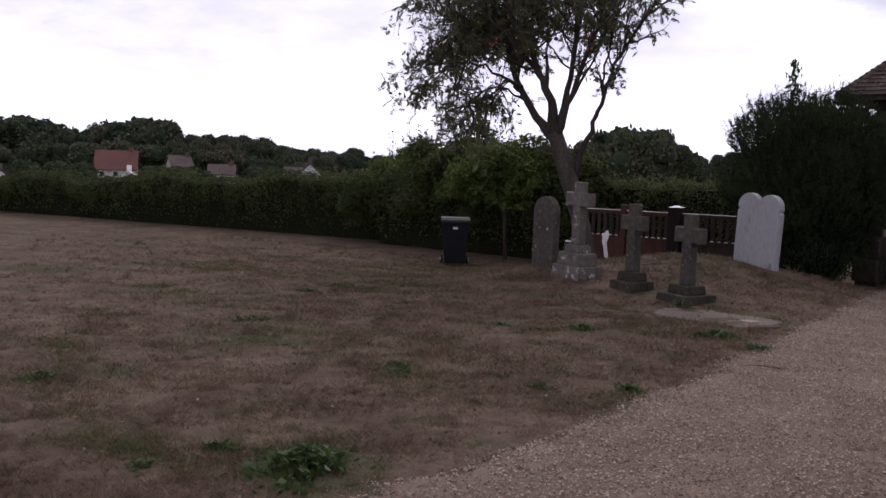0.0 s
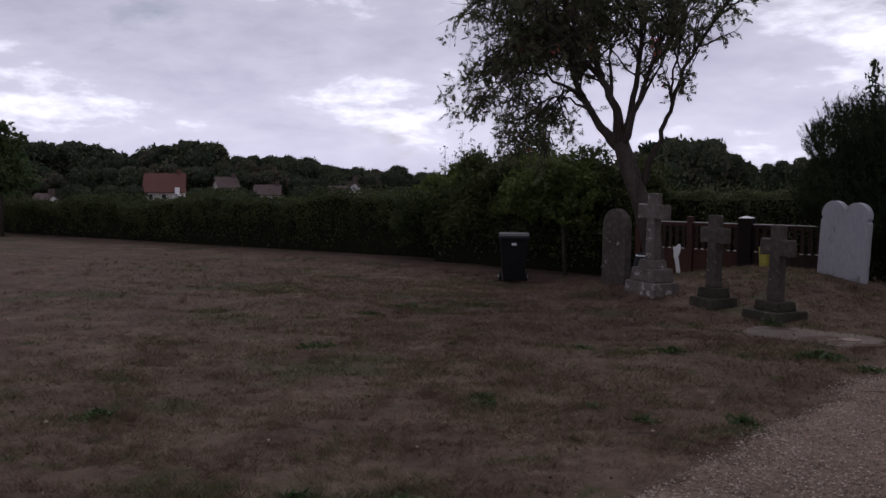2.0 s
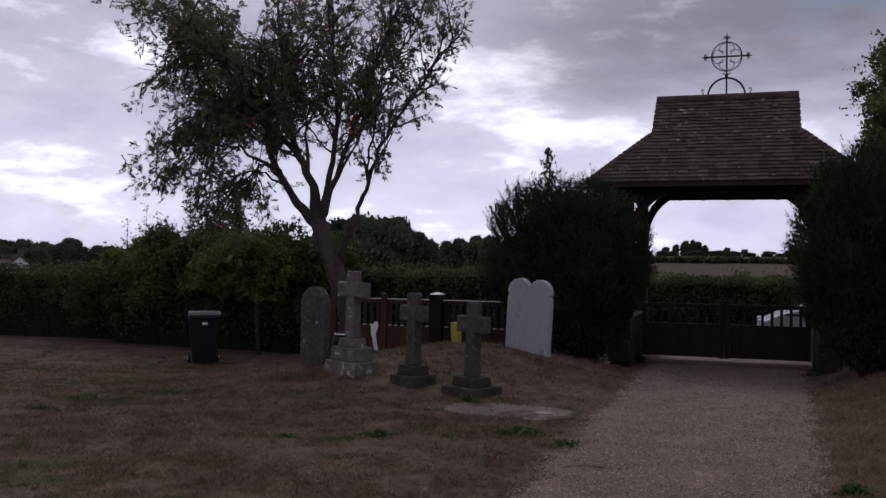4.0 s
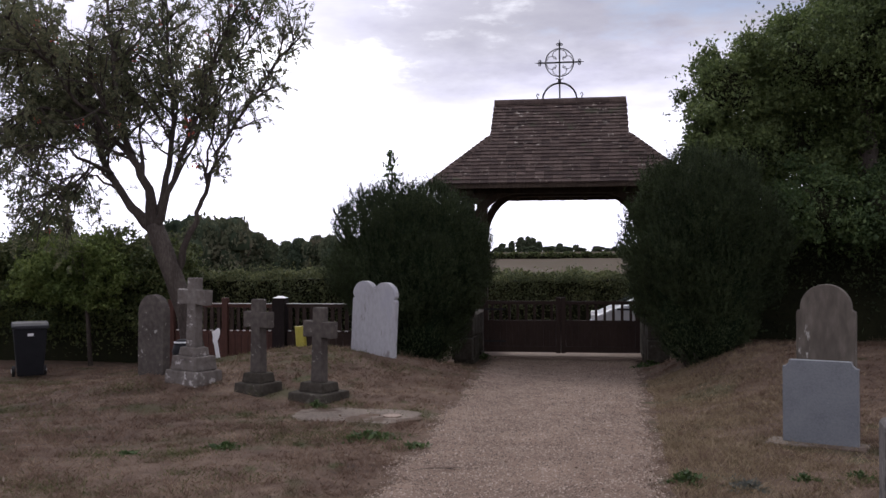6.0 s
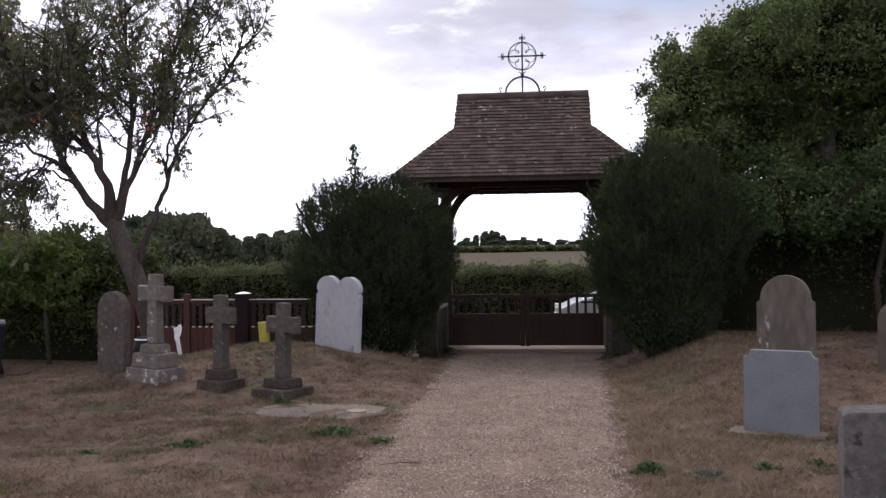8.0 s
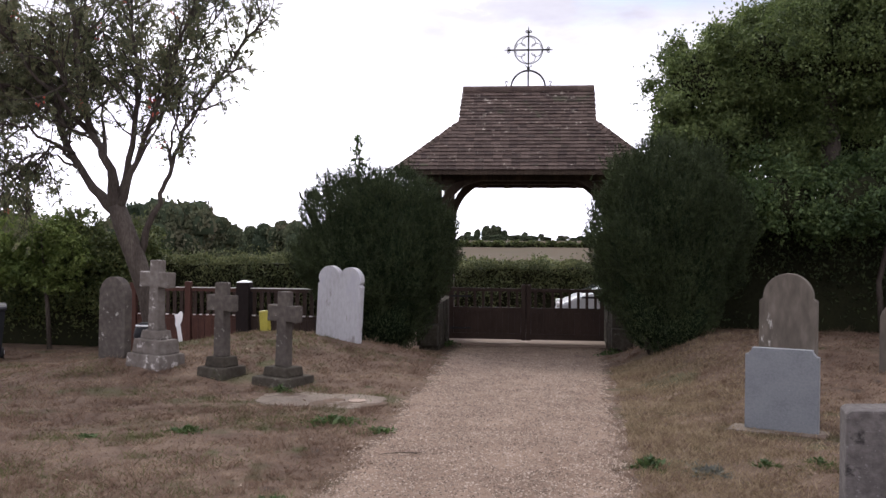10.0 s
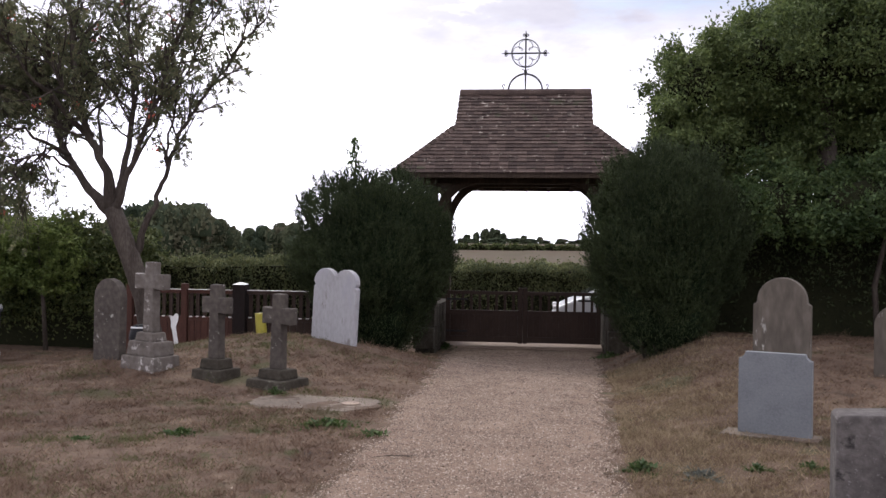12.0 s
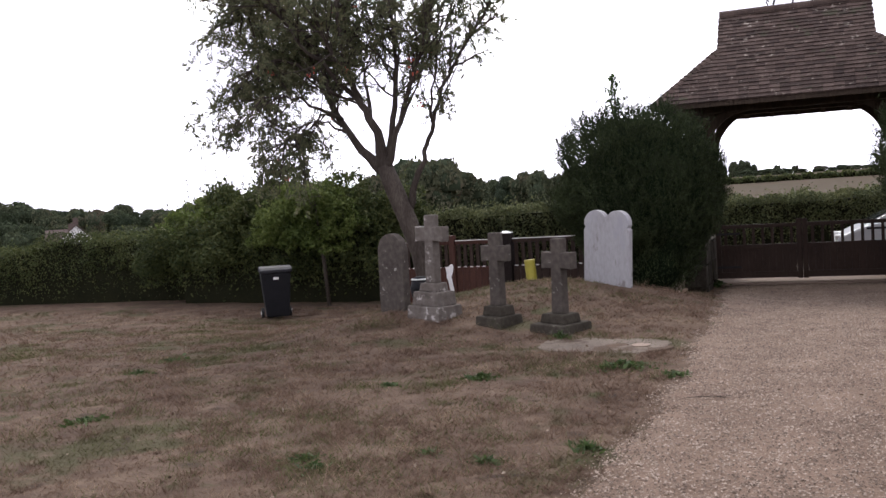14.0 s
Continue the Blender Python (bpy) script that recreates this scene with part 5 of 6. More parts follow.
def hedge(label, x0, x1, y0, y1, h0, h1, base, depth, mat, size, density, seed, wob=0.12, name="hedge"):
    """A hedge from (x0, y0) to (x1, y1), with its own uneven top."""
    rng = np.random.default_rng(seed)
    root = thing(name, label, "hedge", (x0 + x1) / 2, (y0 + y1) / 2, base)
    L = math.hypot(x1 - x0, y1 - y0)
    dx, dy = (x1 - x0) / L, (y1 - y0) / L
    n = int(density * L * (h0 + h1))
    s, u = rng.random(n), rng.random(n)
    top = h0 + (h1 - h0) * s + wob * (np.sin(s * L * 1.1 + seed) * 0.6 + np.sin(s * L * 2.7) * 0.4 + 0.35 * np.sin(s * L * 6.1))
    where = rng.random(n)
    side = np.where(where < 0.55, -1.0, np.where(where < 0.7, 1.0, rng.uniform(-1, 1, n)))
    u = u ** 0.62
    z = np.where(where < 0.7, u * top, top - 0.15 * rng.random(n) ** 2)
    side = side * depth / 2 * (1.08 - 0.38 * rng.random(n)) * (1 + 0.2 * np.sin(s * L * 1.7 + z * 2) + 0.10 * np.sin(s * L * 5.3 - z * 4))
    side = side * (0.66 + 0.42 * np.clip(z / top, 0, 1) ** 0.8)
    z = z + np.where(rng.random(n) < 0.05, 0.25 * rng.random(n) * (z > 0.7 * top), 0.0)
    X = (s - 0.5) * L
    P = np.stack([X * dx - side * dy * 1.0, X * dy + side * dx, z], 1)
    P = P[rng.random(n) < np.clip(1.7 * z / top - 0.12, 0.10, 1.0)]      # thinned near the ground, baring the dark core as twiggy, shaded foot
    A = rng.normal(0, 0.8, P.shape) + (0, 0, 0.5)
    P += 0.05 * np.sin(P[:, [1, 2, 0]] * 7.3 + seed) + 0.035 * np.sin(P[:, [2, 0, 1]] * 13.7)
    part("foliage", quads_mesh("foliage", leaves(rng, P, A, size, size * 0.5)), mat, root)
    # dark sheet behind the leaves, painted as the hedge's inner shade
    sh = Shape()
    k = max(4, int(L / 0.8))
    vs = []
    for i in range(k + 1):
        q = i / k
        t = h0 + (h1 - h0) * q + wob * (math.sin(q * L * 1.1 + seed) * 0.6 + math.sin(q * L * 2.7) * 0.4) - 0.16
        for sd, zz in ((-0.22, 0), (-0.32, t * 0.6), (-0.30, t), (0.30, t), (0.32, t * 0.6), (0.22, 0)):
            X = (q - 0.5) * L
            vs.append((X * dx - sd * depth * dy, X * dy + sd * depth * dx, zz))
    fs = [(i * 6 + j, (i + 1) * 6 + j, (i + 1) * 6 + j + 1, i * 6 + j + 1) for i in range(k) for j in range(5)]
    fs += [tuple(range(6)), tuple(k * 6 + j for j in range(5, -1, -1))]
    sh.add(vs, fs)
    part("inner_foliage", sh, M_HEDGESHADE, root)
    return root


hedge("long dark field hedge along the churchyard boundary", -46.0, -14.2, 16.6, 19.6, 0.95, 1.86, -0.55, 1.3, M_HEDGE, 0.070, 1000, 41, wob=0.2)
# the second one is an added dark screen for the deep shade under the shrubs
hedge("dark hedge-shaped screen standing in for the shade under the overhanging shrubs", 1.0, 11.0, 15.8, 13.9, 2.3, 2.3, 0.1, 1.2, M_YEW, 0.08, 420, 46)
hedge("low dark hedge under the boundary shrubs", -15.5, -9.4, 18.6, 18.3, 1.7, 1.5, -0.55, 1.3, M_HEDGE, 0.09, 500, 43)
hedge("clipped green hedge across the lane", -14.0, 9.0, 24.3, 24.3, 1.66, 1.66, -0.42, 1.2, M_LANEHEDGE, 0.075, 950, 42, wob=0.04)
hedge("level-topped green hedge behind the timber fence", -9.6, -4.7, 18.75, 18.75, 1.92, 1.92, -0.52, 0.9, M_LANEHEDGE, 0.07, 900, 48, wob=0.03)

hedge("rough green scrub beyond the lane hedge", -60.0, 40.0, 78.0, 78.0, 0.90, 0.90, -0.55, 4.0, M_LANEHEDGE, 0.5, 30, 44, wob=0.35)
hedge("long dark hedgerow between distant fields", -160.0, 110.0, 300.0, 300.0, 2.0, 2.0, gz(-20, 300) - 0.2, 4.0, M_HEDGE, 1.1, 9, 45, wob=0.5)

clumps = [(0, 0, 2.6, 1.1, 1.0, 1.1), (0.3, 0, 3.4, 0.7, 0.7, 0.7), (-0.6, 0, 2.0, 0.9, 0.8, 0.7), (0.6, 0, 2.0, 0.8, 0.8, 0.7)]
leafy("young_tree", "slender young green tree by the field hedge", "tree", -33.7, 16.0, clumps, M_LEAF, None, 0.16, 420, 51,
      trunk=([(0, 0, -0.1), (0.05, 0, 1.2), (0, 0, 3.0)], [0.08, 0.07, 0.03], 8), z=-0.6)


# ---- distance: village, trees ----
def far_tree_kind(seed, slim=1.0):
    rng = np.random.default_rng(seed)
    P, A = [], []
    inner = Shape()
    for k in range(13):
        a, r = rng.uniform(0, 2 * math.pi), rng.uniform(0, 0.30)
        cz = rng.uniform(0.22, 0.82)
        c = np.array((r * math.cos(a) * slim, r * math.sin(a) * slim, cz))
        s = rng.uniform(0.16, 0.27)
        Q, d = lumpy(rng, 480, s, s, s * 0.8, 0.13)
        P.append(Q * (1 - 0.25 * rng.random((len(Q), 1))) + c)
        A.append(d + rng.normal(0, 0.7, Q.shape))
        # darker shell painted as shade inside this clump
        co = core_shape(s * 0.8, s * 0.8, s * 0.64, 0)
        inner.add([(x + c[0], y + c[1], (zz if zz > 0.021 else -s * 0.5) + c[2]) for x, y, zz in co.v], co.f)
    fol = quads_mesh("foliage", leaves(rng, np.concatenate(P), np.concatenate(A), 0.055, 0.04))
    fol.materials.append(M_FARLEAF)
    return fol, inner.mesh("inner_foliage", True)


KINDS = [far_tree_kind(60 + k, 1.0 + 0.15 * (k % 3)) for k in range(4)]
trunk_mesh = Shape().tube([(0, 0, -0.05), (0, 0, 0.5)], [0.035, 0.02], 7).mesh("trunk", True)


def far_tree(az, dist, height, label="distant dark green broadleaf tree", spread_=1.0):
    x, y = -0.9 - dist * math.sin(radians(az)), -0.4 + dist * math.cos(radians(az))
    fol, inner = random.choice(KINDS)
    root = thing("distant_tree", label, "tree", x, y, gz(x, y) - 0.2 - 0.22 * height, random.uniform(0, 360), "distant trees")
    root.scale = (height * spread_, height * spread_, height * 1.22)
    part("foliage", fol, M_FARLEAF, root)
    part("inner_foliage", inner, M_FARSHADE, root)
    part("trunk", trunk_mesh, M_BARK, root)


random.seed(77)
SKYLINE = ((33, 0.008), (40, 0.0105), (44.8, 0.011), (46.5, 0.023), (48.2, 0.0265), (51.8, 0.0245), (53.0, 0.040), (55.5, 0.033), (56.8, 0.026), (58.8, 0.034), (61, 0.037), (64, 0.033), (66.4, 0.022), (75, 0.02))


def skyline(az):
    return float(np.interp(az, [a for a, _ in SKYLINE], [b for _, b in SKYLINE]))


def tall_to(az, dist, slope):
    """The height that a tree or house needs for its top to stand at that slope above the eye."""
    return 1.7 + slope * dist - gz(-0.9 - dist * math.sin(radians(az)), -0.4 + dist * math.cos(radians(az))) + 0.2


for k in range(64):                      # wooded rise behind the village
    az = 33 + 40 * (k + random.random()) / 64
    d = random.uniform(262, 320)
    far_tree(az, d, tall_to(az, d, skyline(az) + 0.005 - random.uniform(0.0, 0.009)), spread_=random.uniform(0.9, 1.3))
for k in range(34):                      # lower trees behind the houses
    az = 36 + 34 * (k + random.random()) / 34
    d = random.uniform(240, 256)
    far_tree(az, d, max(3.5, tall_to(az, d, skyline(az) * 0.4 - random.uniform(-0.003, 0.008))), spread_=random.uniform(1.0, 1.5))
for az in (36.5, 38.4, 40.2, 45.6, 46.4, 50.2, 51.8, 52.4, 56.5, 57.6, 59.3, 62.5, 64.0):      # among the houses
    d = random.uniform(150, 200)
    far_tree(az, d, max(2.5, tall_to(az, d, -0.005 - random.uniform(0, 0.006))), spread_=random.uniform(1.1, 1.6))
for az, d, h in ((25.6, 62, 0.028), (24.0, 66, 0.038), (22.6, 62, 0.0425), (21.3, 66, 0.037), (20.4, 64, 0.026), (15.2, 95, 0.021), (16.3, 100, 0.021), (13.5, 110, 0.018), (18.2, 150, 0.011), (17.4, 140, 0.014), (19.2, 130, 0.012), (28.5, 70, 0.02)):
    far_tree(az, d, tall_to(az, d, h + 0.007), "round green tree beyond the lane", 0.9)
for k in range(110):                     # skyline beyond the fields
    far_tree(-14 + 50 * (k + random.random()) / 110, random.uniform(480, 560), random.uniform(1.8, 3.6), "small tree on the far skyline", random.uniform(2.2, 3.6))
for az, h in ((4.9, 5.5), (4.3, 6.5), (3.75, 8.0), (3.4, 9.5), (3.0, 8.0), (2.7, 6.5), (1.4, 5.0), (0.4, 4.5)):
    far_tree(az, 500, h, "small tree on the far skyline", 0.85)
random.seed(5)


def house(az, dist, w, d, slope, roof, wall, roofmat, turn, label):
    x, y = -0.9 - dist * math.sin(radians(az)), -0.4 + dist * math.cos(radians(az))
    h = max(0.8, tall_to(az, dist, slope) - roof)
    root = thing("house", label, "house", x, y, gz(x, y) - 0.3, turn, "village houses")
    part("wall", Shape().slab([(-d / 2, 0), (d / 2, 0), (d / 2, h), (0, h + roof - 0.15), (-d / 2, h)], -w / 2, w / 2, pose(0, 0, 0, 0, 0, 90)), wall, root)
    for s in (-1, 1):
        sl = Shape().add([(-w / 2 - 0.4, 0, h + roof), (w / 2 + 0.4, 0, h + roof), (w / 2 + 0.4, s * (d / 2 + 0.4), h - 0.3), (-w / 2 - 0.4, s * (d / 2 + 0.4), h - 0.3),
                          (-w / 2 - 0.4, 0, h + roof + 0.2), (w / 2 + 0.4, 0, h + roof + 0.2), (w / 2 + 0.4, s * (d / 2 + 0.4), h - 0.1), (-w / 2 - 0.4, s * (d / 2 + 0.4), h - 0.1)],
                         [(0, 1, 2, 3), (7, 6, 5, 4), (0, 4, 5, 1), (2, 6, 7, 3), (0, 3, 7, 4), (1, 5, 6, 2)])
        part("roof", sl, roofmat, root)
    part("chimney", Shape().box(w * 0.3, w * 0.3 + 0.9, -0.4, 0.4, h + roof * 0.6, h + roof + 1.1), roofmat, root)
    for k in range(3):
        xw = -w / 2 + w * (k + 0.5) / 3
        win = part("window", Shape().box(xw - 0.6, xw + 0.6, -d / 2 - 0.06, -d / 2 + 0.02, h * 0.45, h * 0.45 + 1.2), M_WHITE, root)
        part("pane", Shape().box(xw - 0.5, xw + 0.5, -d / 2 - 0.08, -d / 2 - 0.065, h * 0.45 + 0.1, h * 0.45 + 1.1), M_DARKGLASS, win)


house(54.4, 232, 9, 9, 0.0045, 4.2, M_BRICKWALL, M_REDROOF, 50, "long house with a red pantiled roof in the village")
house(43.1, 160, 3.8, 4.4, -0.0030, 2.2, M_WHITE, M_DARKROOF, 133, "small house with a white gable in the village")
house(43.9, 166, 4, 4, -0.008, 1.6, M_WHITE, M_DARKROOF, 40, "small white-walled cottage in the village")
house(48.4, 215, 5.5, 5, -0.007, 2.0, M_BRICKWALL, M_DARKROOF, 45, "low house with a reddish-brown roof")
house(50.9, 235, 5, 5, 0.001, 2.4, M_BRICKWALL, M_DARKROOF, 70, "brown-roofed village house among trees")
house(53.75, 180, 2.6, 2.6, -0.0155, 1.3, M_WHITE, M_WHITE, 140, "small white tent-shaped outbuilding in a field")
house(61.0, 190, 3.2, 3, -0.0165, 0.9, M_WHITE, M_DARKROOF, 25, "small white shed at the field edge")


# ---- weeds and grass ----
def weed(x, y, r, h, n, seed, mat=None, label="low green weed clump in the dry grass"):
    rng = np.random.default_rng(seed)
    root = thing("weed_clump", label, "weed", x, y, gz(x, y) - 0.01, group="weeds")
    a, q = rng.uniform(0, 2 * math.pi, n), np.abs(rng.normal(0, 0.62, n)) * r
    q = q * (1 + 0.45 * np.sin(2 * a + seed) + 0.3 * np.sin(3 * a + 2 * seed))
    P = np.stack([q * np.cos(a), q * np.sin(a), h * (0.2 + 0.8 * rng.random(n)) * np.clip(1.05 - 0.55 * q / r, 0.12, 1)], 1)
    A = np.stack([np.cos(a), np.sin(a), rng.normal(0.5, 0.5, n)], 1) + rng.normal(0, 0.5, (n, 3))
    part("foliage", quads_mesh("foliage", leaves(rng, P, A, 0.045 + 0.13 * r, 0.018 + 0.065 * r)), mat or M_WEED, root)
    sh = Shape()
    for k in range(7):
        b = k * 0.9
        sh.tube([(0, 0, -0.02), (0.3 * r * math.cos(b), 0.3 * r * math.sin(b), h * 0.5), (0.6 * r * math.cos(b), 0.6 * r * math.sin(b), h * 0.7)], [0.006, 0.004, 0.003], 4)
    part("stem", sh, mat or M_WEED, root)


WEEDS = [(-3.25, 2.44, 0.23, 0.15, 640), (-3.92, 2.42, 0.11, 0.05, 90), (-2.93, 7.97, 0.22, 0.07, 240), (-4.06, 7.30, 0.17, 0.06, 140), (-4.22, 4.55, 0.12, 0.04, 60),
         (-2.66, 5.25, 0.13, 0.05, 90), (-2.42, 7.65, 0.17, 0.04, 90), (-0.19, 6.56, 0.13, 0.10, 150), (0.68, 6.76, 0.10, 0.07, 80), (1.12, 6.9, 0.09, 0.06, 60), (-3.95, 9.72, 0.10, 0.09, 70),
         (-4.82, 6.99, 0.13, 0.04, 70), (-6.1, 2.7, 0.16, 0.05, 80), (-6.78, 5.4, 0.18, 0.05, 90), (-4.37, 4.7, 0.13, 0.04, 50), (-3.63, 5.0, 0.10, 0.035, 40), (-3.2, 4.9, 0.14, 0.04, 70),
         (-7.9, 7.4, 0.16, 0.05, 60), (-8.2, 8.3, 0.2, 0.04, 60), (-3.96, 1.95, 0.14, 0.04, 70), (-2.9, 18.0, 0.18, 0.14, 120), (0.25, 16.6, 0.25, 0.12, 150)]
for i, (x, y, r, h, n) in enumerate(WEEDS):
    weed(x, y, r, h, n, 200 + i)
weed(0.22, 6.5, 0.20, 0.05, 200, 250, M_GREYWEED, "low grey-green weed patch by the path")

# dry grass, thickest near the camera
rng = np.random.default_rng(90)
n = 780000
yy = -0.5 + 18.3 * rng.random(n) ** 1.35
xx = -0.9 + rng.normal(0, 1, n) * (2.2 + 0.55 * np.maximum(yy, 0)) - 0.12 * np.maximum(yy, 0)
# gathered into tufts
knot = rng.random(n) < 0.3
cell = 0.16
kx, ky = np.floor(xx / cell), np.floor(yy / cell)
jx, jy = np.modf(np.sin(kx * 12.99 + ky * 78.2) * 43758.5)[0], np.modf(np.sin(kx * 39.3 + ky * 11.1) * 24634.6)[0]
xx = np.where(knot, (kx + 0.5 + 0.5 * jx) * cell + rng.normal(0, 0.022, n), xx)
yy = np.where(knot, (ky + 0.5 + 0.5 * jy) * cell + rng.normal(0, 0.022, n), yy)
left = np.array([path_left(v) for v in np.linspace(0, 20, 401)])[np.clip((yy * 20).astype(int), 0, 400)]
right = np.array([path_right(v) for v in np.linspace(0, 20, 401)])[np.clip((yy * 20).astype(int), 0, 400)]
patch = np.sin(1.3 * xx + 0.7 * np.sin(1.1 * yy)) * np.sin(1.7 * yy - 0.5 * np.sin(0.9 * xx)) * 0.5 + 0.5
patch = np.clip(0.5 * patch + 0.5 * (0.5 + 0.5 * np.sin(3.7 * xx + 1.9 * np.sin(2.3 * yy)) * np.sin(4.3 * yy + 1.3 * np.sin(3.1 * xx))), 0, 1)
ok = ((xx < left + 0.04 + 0.19 * rng.normal(size=n)) | (xx > right - 0.04 + 0.19 * rng.normal(size=n))) & (rng.random(n) < 0.55 + 0.45 * patch) & (yy < 17.3)
slab_ = (np.abs(xx + 3.38) < 0.66) & (np.abs(yy - 9.27) < 0.36)
ok &= ~(slab_ & (rng.random(n) < 0.93))
xx, yy, patch, left, right = xx[ok], yy[ok], patch[ok], left[ok], right[ok]
n = len(xx)
zz = ground(xx, yy) - 0.004 + 0.012 * ((xx > left + 0.08) & (xx < right - 0.08))
h = rng.gamma(2.4, 0.0075, n) * (0.45 + 0.9 * patch) + 0.006
lean_a, lean_r = rng.uniform(0, 2 * math.pi, n), rng.uniform(0.6, 2.6, n) * h
wa = rng.uniform(0, math.pi, n)
w = 0.0020 + 0.0022 * rng.random(n) + 0.00028 * np.maximum(yy, 0)
B1 = np.stack([xx - w * np.cos(wa), yy - w * np.sin(wa), zz], 1)
B2 = np.stack([xx + w * np.cos(wa), yy + w * np.sin(wa), zz], 1)
T = np.stack([xx + lean_r * np.cos(lean_a), yy + lean_r * np.sin(lean_a), zz + h], 1)
me = quads_mesh("dry_grass", np.stack([B1, B2, T], 1).reshape(-1, 3), 3)
me.materials.append(M_BLADE)
tagged(new("dry_grass", me), "short parched brown grass with green patches", "grass", kind="stuff")

# soft green patches in the turf, and pale straw on the bank beyond the path
def blades(name, label, mat, bx, by, high, seed):
    rg = np.random.default_rng(seed)
    k = len(bx)
    bz = ground(bx, by) - 0.004
    bh = rg.gamma(2.4, high / 2.4, k) + 0.006
    an, ln, wd = rg.uniform(0, 2 * math.pi, k), rg.uniform(0.4, 1.8, k) * bh, rg.uniform(0, math.pi, k)
    bw = 0.0022 + 0.0003 * np.maximum(by, 0)
    q = np.stack([np.stack([bx - bw * np.cos(wd), by - bw * np.sin(wd), bz], 1), np.stack([bx + bw * np.cos(wd), by + bw * np.sin(wd), bz], 1),
                  np.stack([bx + ln * np.cos(an), by + ln * np.sin(an), bz + bh], 1)], 1)
    me = quads_mesh(name, q.reshape(-1, 3), 3)
    me.materials.append(mat)
    tagged(new(name, me), label, "grass", kind="stuff")


rg = np.random.default_rng(17)
cx, cy, cr = [], [], []
for x, y, r, h_, n_ in WEEDS[:20]:
    cx += [x, x + rg.normal(0, 0.3)]
    cy += [y, y + rg.normal(0, 0.2)]
    cr += [r * 1.6, r * 1.3]
for k in range(120):
    y = 2.0 + 13.0 * rg.random() ** 1.2
    x = path_left(y) - 0.4 - rg.random() * (2.5 + 0.75 * y)
    cx.append(x), cy.append(y), cr.append(rg.uniform(0.12, 0.5))
for x, y, r in ((-5.0, 12.2, 0.7), (-4.6, 12.8, 0.6), (-5.6, 12.9, 0.6), (-4.2, 12.2, 0.5), (-5.3, 13.6, 0.6)):
    cx.append(x), cy.append(y), cr.append(r)
per_ = [int(30 + 900 * r) for r in cr]
gx, gy, gr = np.repeat(cx, per_), np.repeat(cy, per_), np.repeat(cr, per_)
gx, gy = gx + rg.normal(0, 0.75, len(gx)) * gr, gy + rg.normal(0, 0.6, len(gx)) * gr
keep_ = gx < np.array([path_left(v) for v in gy]) - 0.05
keep_ |= gx > np.array([path_right(v) for v in gy]) + 0.05
blades("green_grass", "soft green patches of short grass in the turf", M_GREENBLADE, gx[keep_], gy[keep_], 0.022, 18)
gy = 5.0 + 9.0 * rg.random(95000) ** 1.2
gx = np.array([path_right(v) for v in gy]) + 0.05 + np.abs(rg.normal(0, 1.0, len(gy)))
wave = np.sin(2.1 * gx + 1.3 * np.sin(1.7 * gy)) * np.sin(2.6 * gy + np.sin(1.9 * gx)) * 0.5 + 0.5
keep_ = rg.random(len(gx)) < 0.15 + 0.85 * wave
blades("straw_grass", "pale straw-coloured grass on the bank beside the path", M_STRAW, gx[keep_], gy[keep_], 0.024, 19)

# longer straw tufts
m = 5200
ty = 1.2 + 15.5 * rng.random(m) ** 1.25
tx = -1.5 + rng.normal(0, 1, m) * (2.2 + 0.55 * ty) - 0.12 * ty
tl = np.array([path_left(v) for v in ty])
tr = np.array([path_right(v) for v in ty])
good = ((tx < tl - 0.02) | (tx > tr + 0.02)) & ~((np.abs(tx + 3.38) < 0.6) & (np.abs(ty - 9.27) < 0.32)) & (tx > -20) & (tx < 8)
tx, ty = tx[good], ty[good]
m, per = len(tx), 22
x0 = np.repeat(tx, per) + rng.normal(0, 0.035, m * per)
y0 = np.repeat(ty, per) + rng.normal(0, 0.035, m * per)
z0 = ground(x0, y0) - 0.005
hh = np.repeat(rng.gamma(3.0, 0.014, m) + 0.015, per) * rng.uniform(0.5, 1.2, m * per)
an, rr = rng.uniform(0, 2 * math.pi, m * per), rng.uniform(0.2, 1.3, m * per) * hh
wa = rng.uniform(0, math.pi, m * per)
ww = 0.0018 + 0.0002 * y0
B1 = np.stack([x0 - ww * np.cos(wa), y0 - ww * np.sin(wa), z0], 1)
B2 = np.stack([x0 + ww * np.cos(wa), y0 + ww * np.sin(wa), z0], 1)
T = np.stack([x0 + rr * np.cos(an), y0 + rr * np.sin(an), z0 + hh], 1)
me = quads_mesh("straw_tufts", np.stack([B1, B2, T], 1).reshape(-1, 3), 3)
me.materials.append(M_BLADE)
tagged(new("straw_tufts", me), "longer tufts of dry straw-coloured grass", "grass", kind="stuff")

# fallen leaves and flecks on the turf
n = 1100
yy = 1.0 + 15.0 * rng.random(n) ** 1.4
xx = -1.5 + rng.normal(0, 1, n) * (2.0 + 0.5 * yy)
P = np.stack([xx, yy, ground(xx, yy) + 0.022], 1)
A = rng.normal(0, 1, (n, 3)) * (1, 1, 0.25)
me = quads_mesh("fallen_leaves", leaves(rng, P, A, 0.034, 0.02))
me.materials.append(M_LITTER)
tagged(new("fallen_leaves", me), "scattered dry fallen leaves and pale flecks", "leaf litter", kind="stuff")

# fallen twig on the gravel
root = thing("twig", "thin dark fallen twig lying on the gravel path", "twig", -2.05, 6.63, gz(-2.05, 6.63) + 0.034, 12)
part("stem", Shape().tube([(-0.18, 0, 0), (-0.06, 0.02, 0.006), (0.07, 0.012, 0.004), (0.17, 0.045, 0.0)], [0.002, 0.0032, 0.003, 0.0015], 6), M_BARK, root)
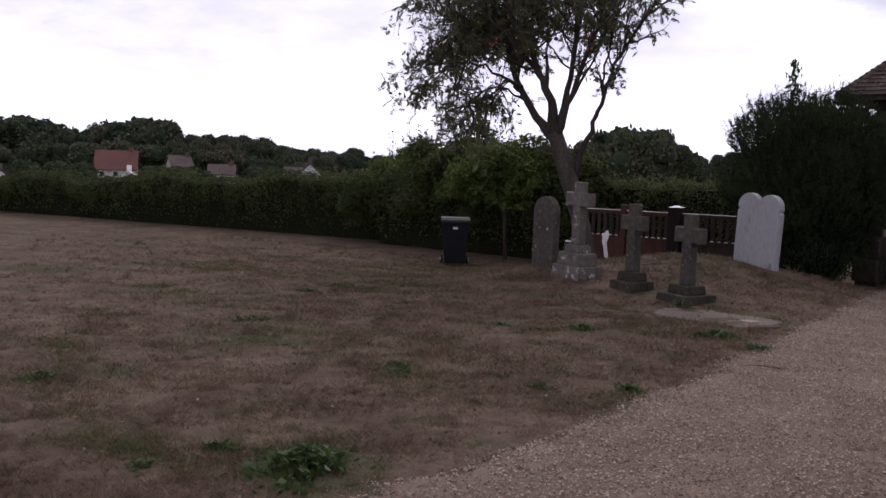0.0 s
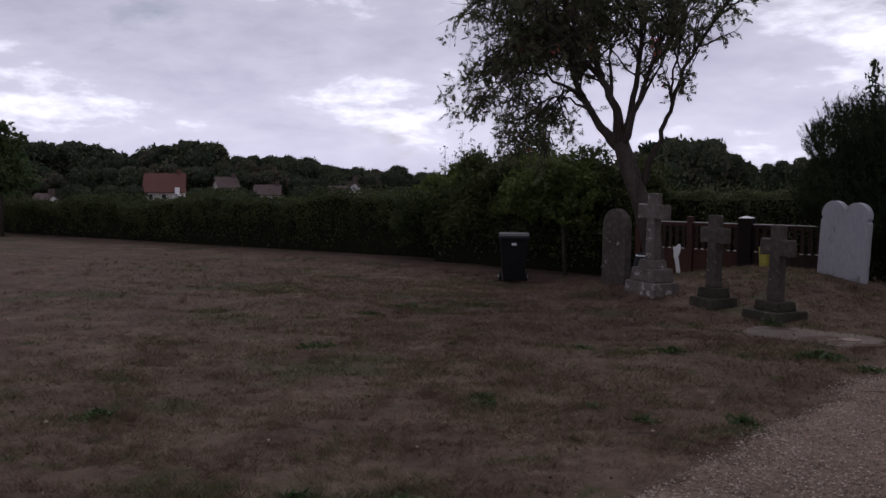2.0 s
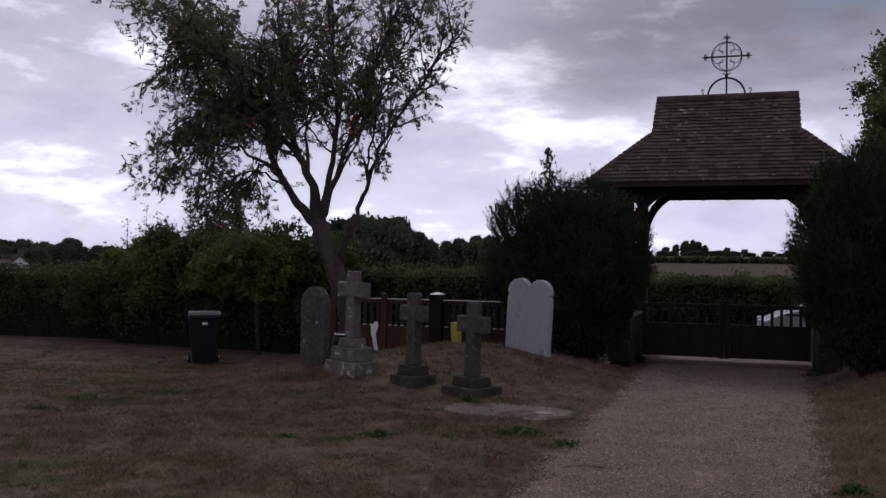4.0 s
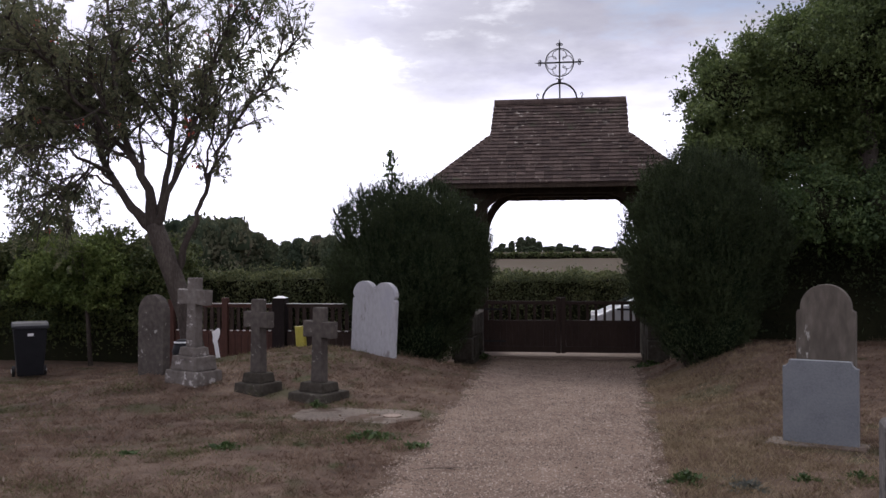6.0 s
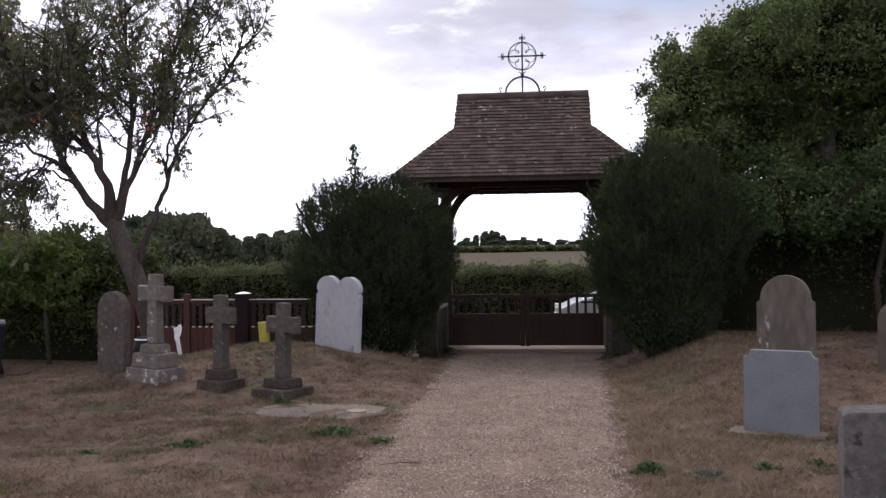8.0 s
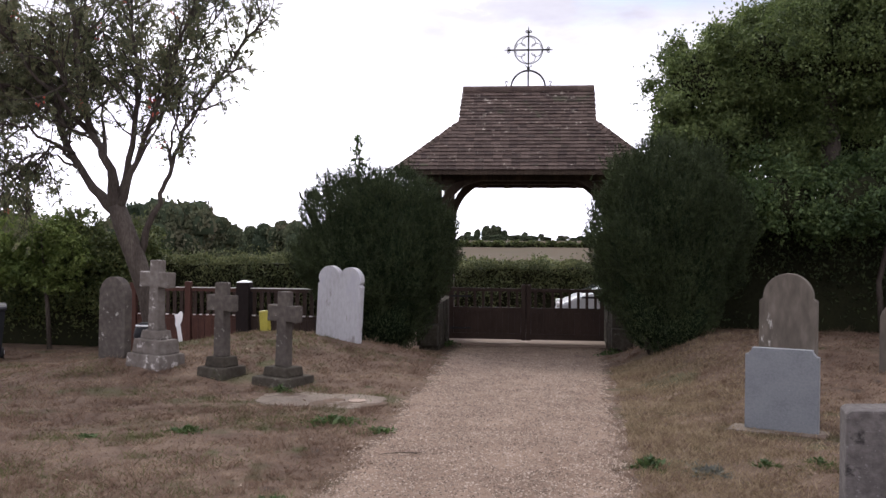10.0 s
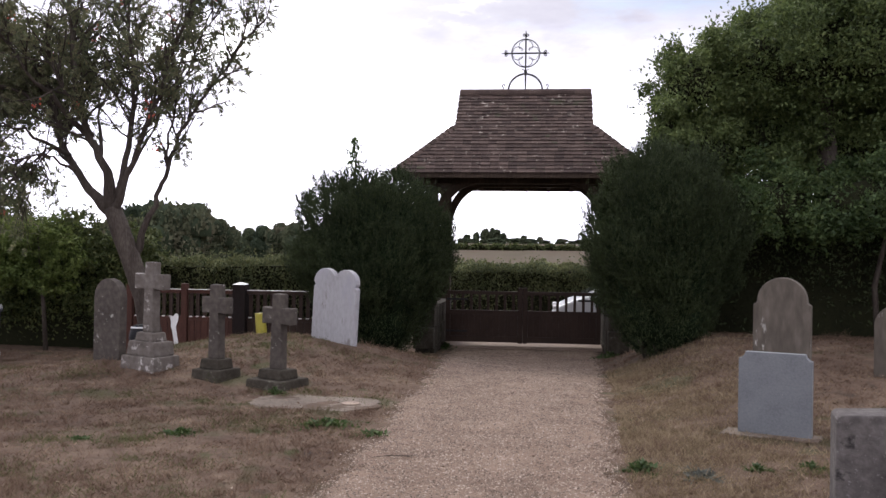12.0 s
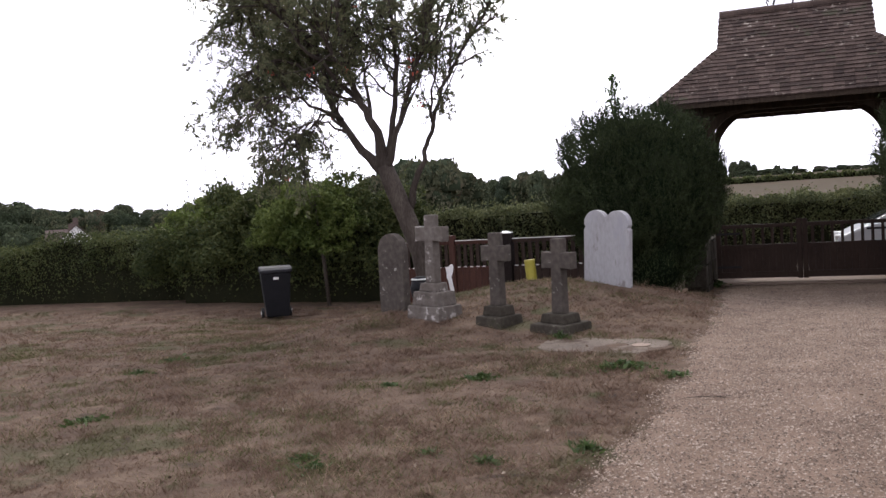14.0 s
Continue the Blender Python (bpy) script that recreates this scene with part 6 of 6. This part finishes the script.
part("side_shoot", Shape().tube([(0.05, 0.014, 0.004), (0.09, -0.02, 0.006), (0.12, -0.03, 0.002)], [0.004, 0.003, 0.002], 5), M_BARK, root)

# tall thin shoots above the boundary shrubs
for x, y, z1 in ((-15.9, 19.2, 2.55), (-15.2, 19.0, 2.95), (-14.6, 19.0, 2.6), (-12.9, 18.4, 2.75)):
    root = thing("tall_weed", "thin dry weed stalk above the hedge", "weed", x, y, 0.9, group="tall weeds")
    h = z1 - 0.9
    part("stem", Shape().tube([(0, 0, -0.2), (0.03, 0, h * 0.6), (random.uniform(-0.1, 0.1), 0, h)], [0.012, 0.009, 0.004], 5), M_BARK, root)
    rg = np.random.default_rng(int(1000 * z1))
    Q = np.stack([rg.normal(0, 0.05, 40), rg.normal(0, 0.05, 40), h - 0.6 * rg.random(40)], 1)
    part("foliage", quads_mesh("foliage", leaves(rg, Q, rg.normal(0, 1, Q.shape), 0.07, 0.03)), M_HEDGE, root)

# ---- roof tiles ----
tile = Shape().box(-0.082, 0.082, -0.085, 0.085, -0.014, 0.014).mesh("tile")
tile.materials.append(M_TILE)
rest = Shape()
for side in ("front", "back", "left", "right"):
    for row, p, along, down, out in tile_places(side):
        m = tile_matrix(p, along, down, out)
        if side == "front" and row < 11:
            ob = new("tile", tile)
            ob.parent = lych
            ob.matrix_basis = m
        else:
            rest.box(-0.082, 0.082, -0.085, 0.085, -0.014, 0.014, 0, m)
tagged(part("upper_tiles", rest, M_TILES, lych, "weathered brown clay tiles"), kind="stuff")
for k in range(8):                      # ridge tiles
    x0 = -HALF_RIDGE + 2 * HALF_RIDGE * k / 8
    pts = arc(0, 0, 0.13, 200, -20, 8)
    line = pts + [(q[0] * 0.86, q[1] * 0.86) for q in pts[::-1]]
    line = [(a, b + RIDGE_Z - 0.03) for a, b in line]
    part("ridge_tile", Shape().slab(line, x0 + 0.001, x0 + 2 * HALF_RIDGE / 8 - 0.001, pose(0, 0, 0, 0, 0, -90)), M_TILE, lych)
bonnet = Shape().slab([(-0.10, -0.05), (-0.05, 0.0), (0, 0.02), (0.05, 0.0), (0.10, -0.05), (0.085, -0.06), (0, 0.0), (-0.085, -0.06)], -0.09, 0.09).mesh("hip_tile")
bonnet.materials.append(M_TILE)
for sx in (-1, 1):
    for sy in (-1, 1):
        a, b = Vector((sx * HALF_RIDGE, sy * KINK_Y, KINK_Z)), Vector((sx * HALF_EAVE, sy * EAVE_Y, EAVE_Z))
        d = (b - a).normalized()
        q = d.to_track_quat("Y", "Z").to_matrix().to_4x4()
        for k in range(14):
            m = Matrix.Translation(a + (b - a) * (k + 0.5) / 14 + Vector((0, 0, 0.045))) @ q @ pose(0, 0, 0, 8, 0, 0)
            ob = new("hip_tile", bonnet)
            ob.parent = lych
            ob.matrix_basis = m
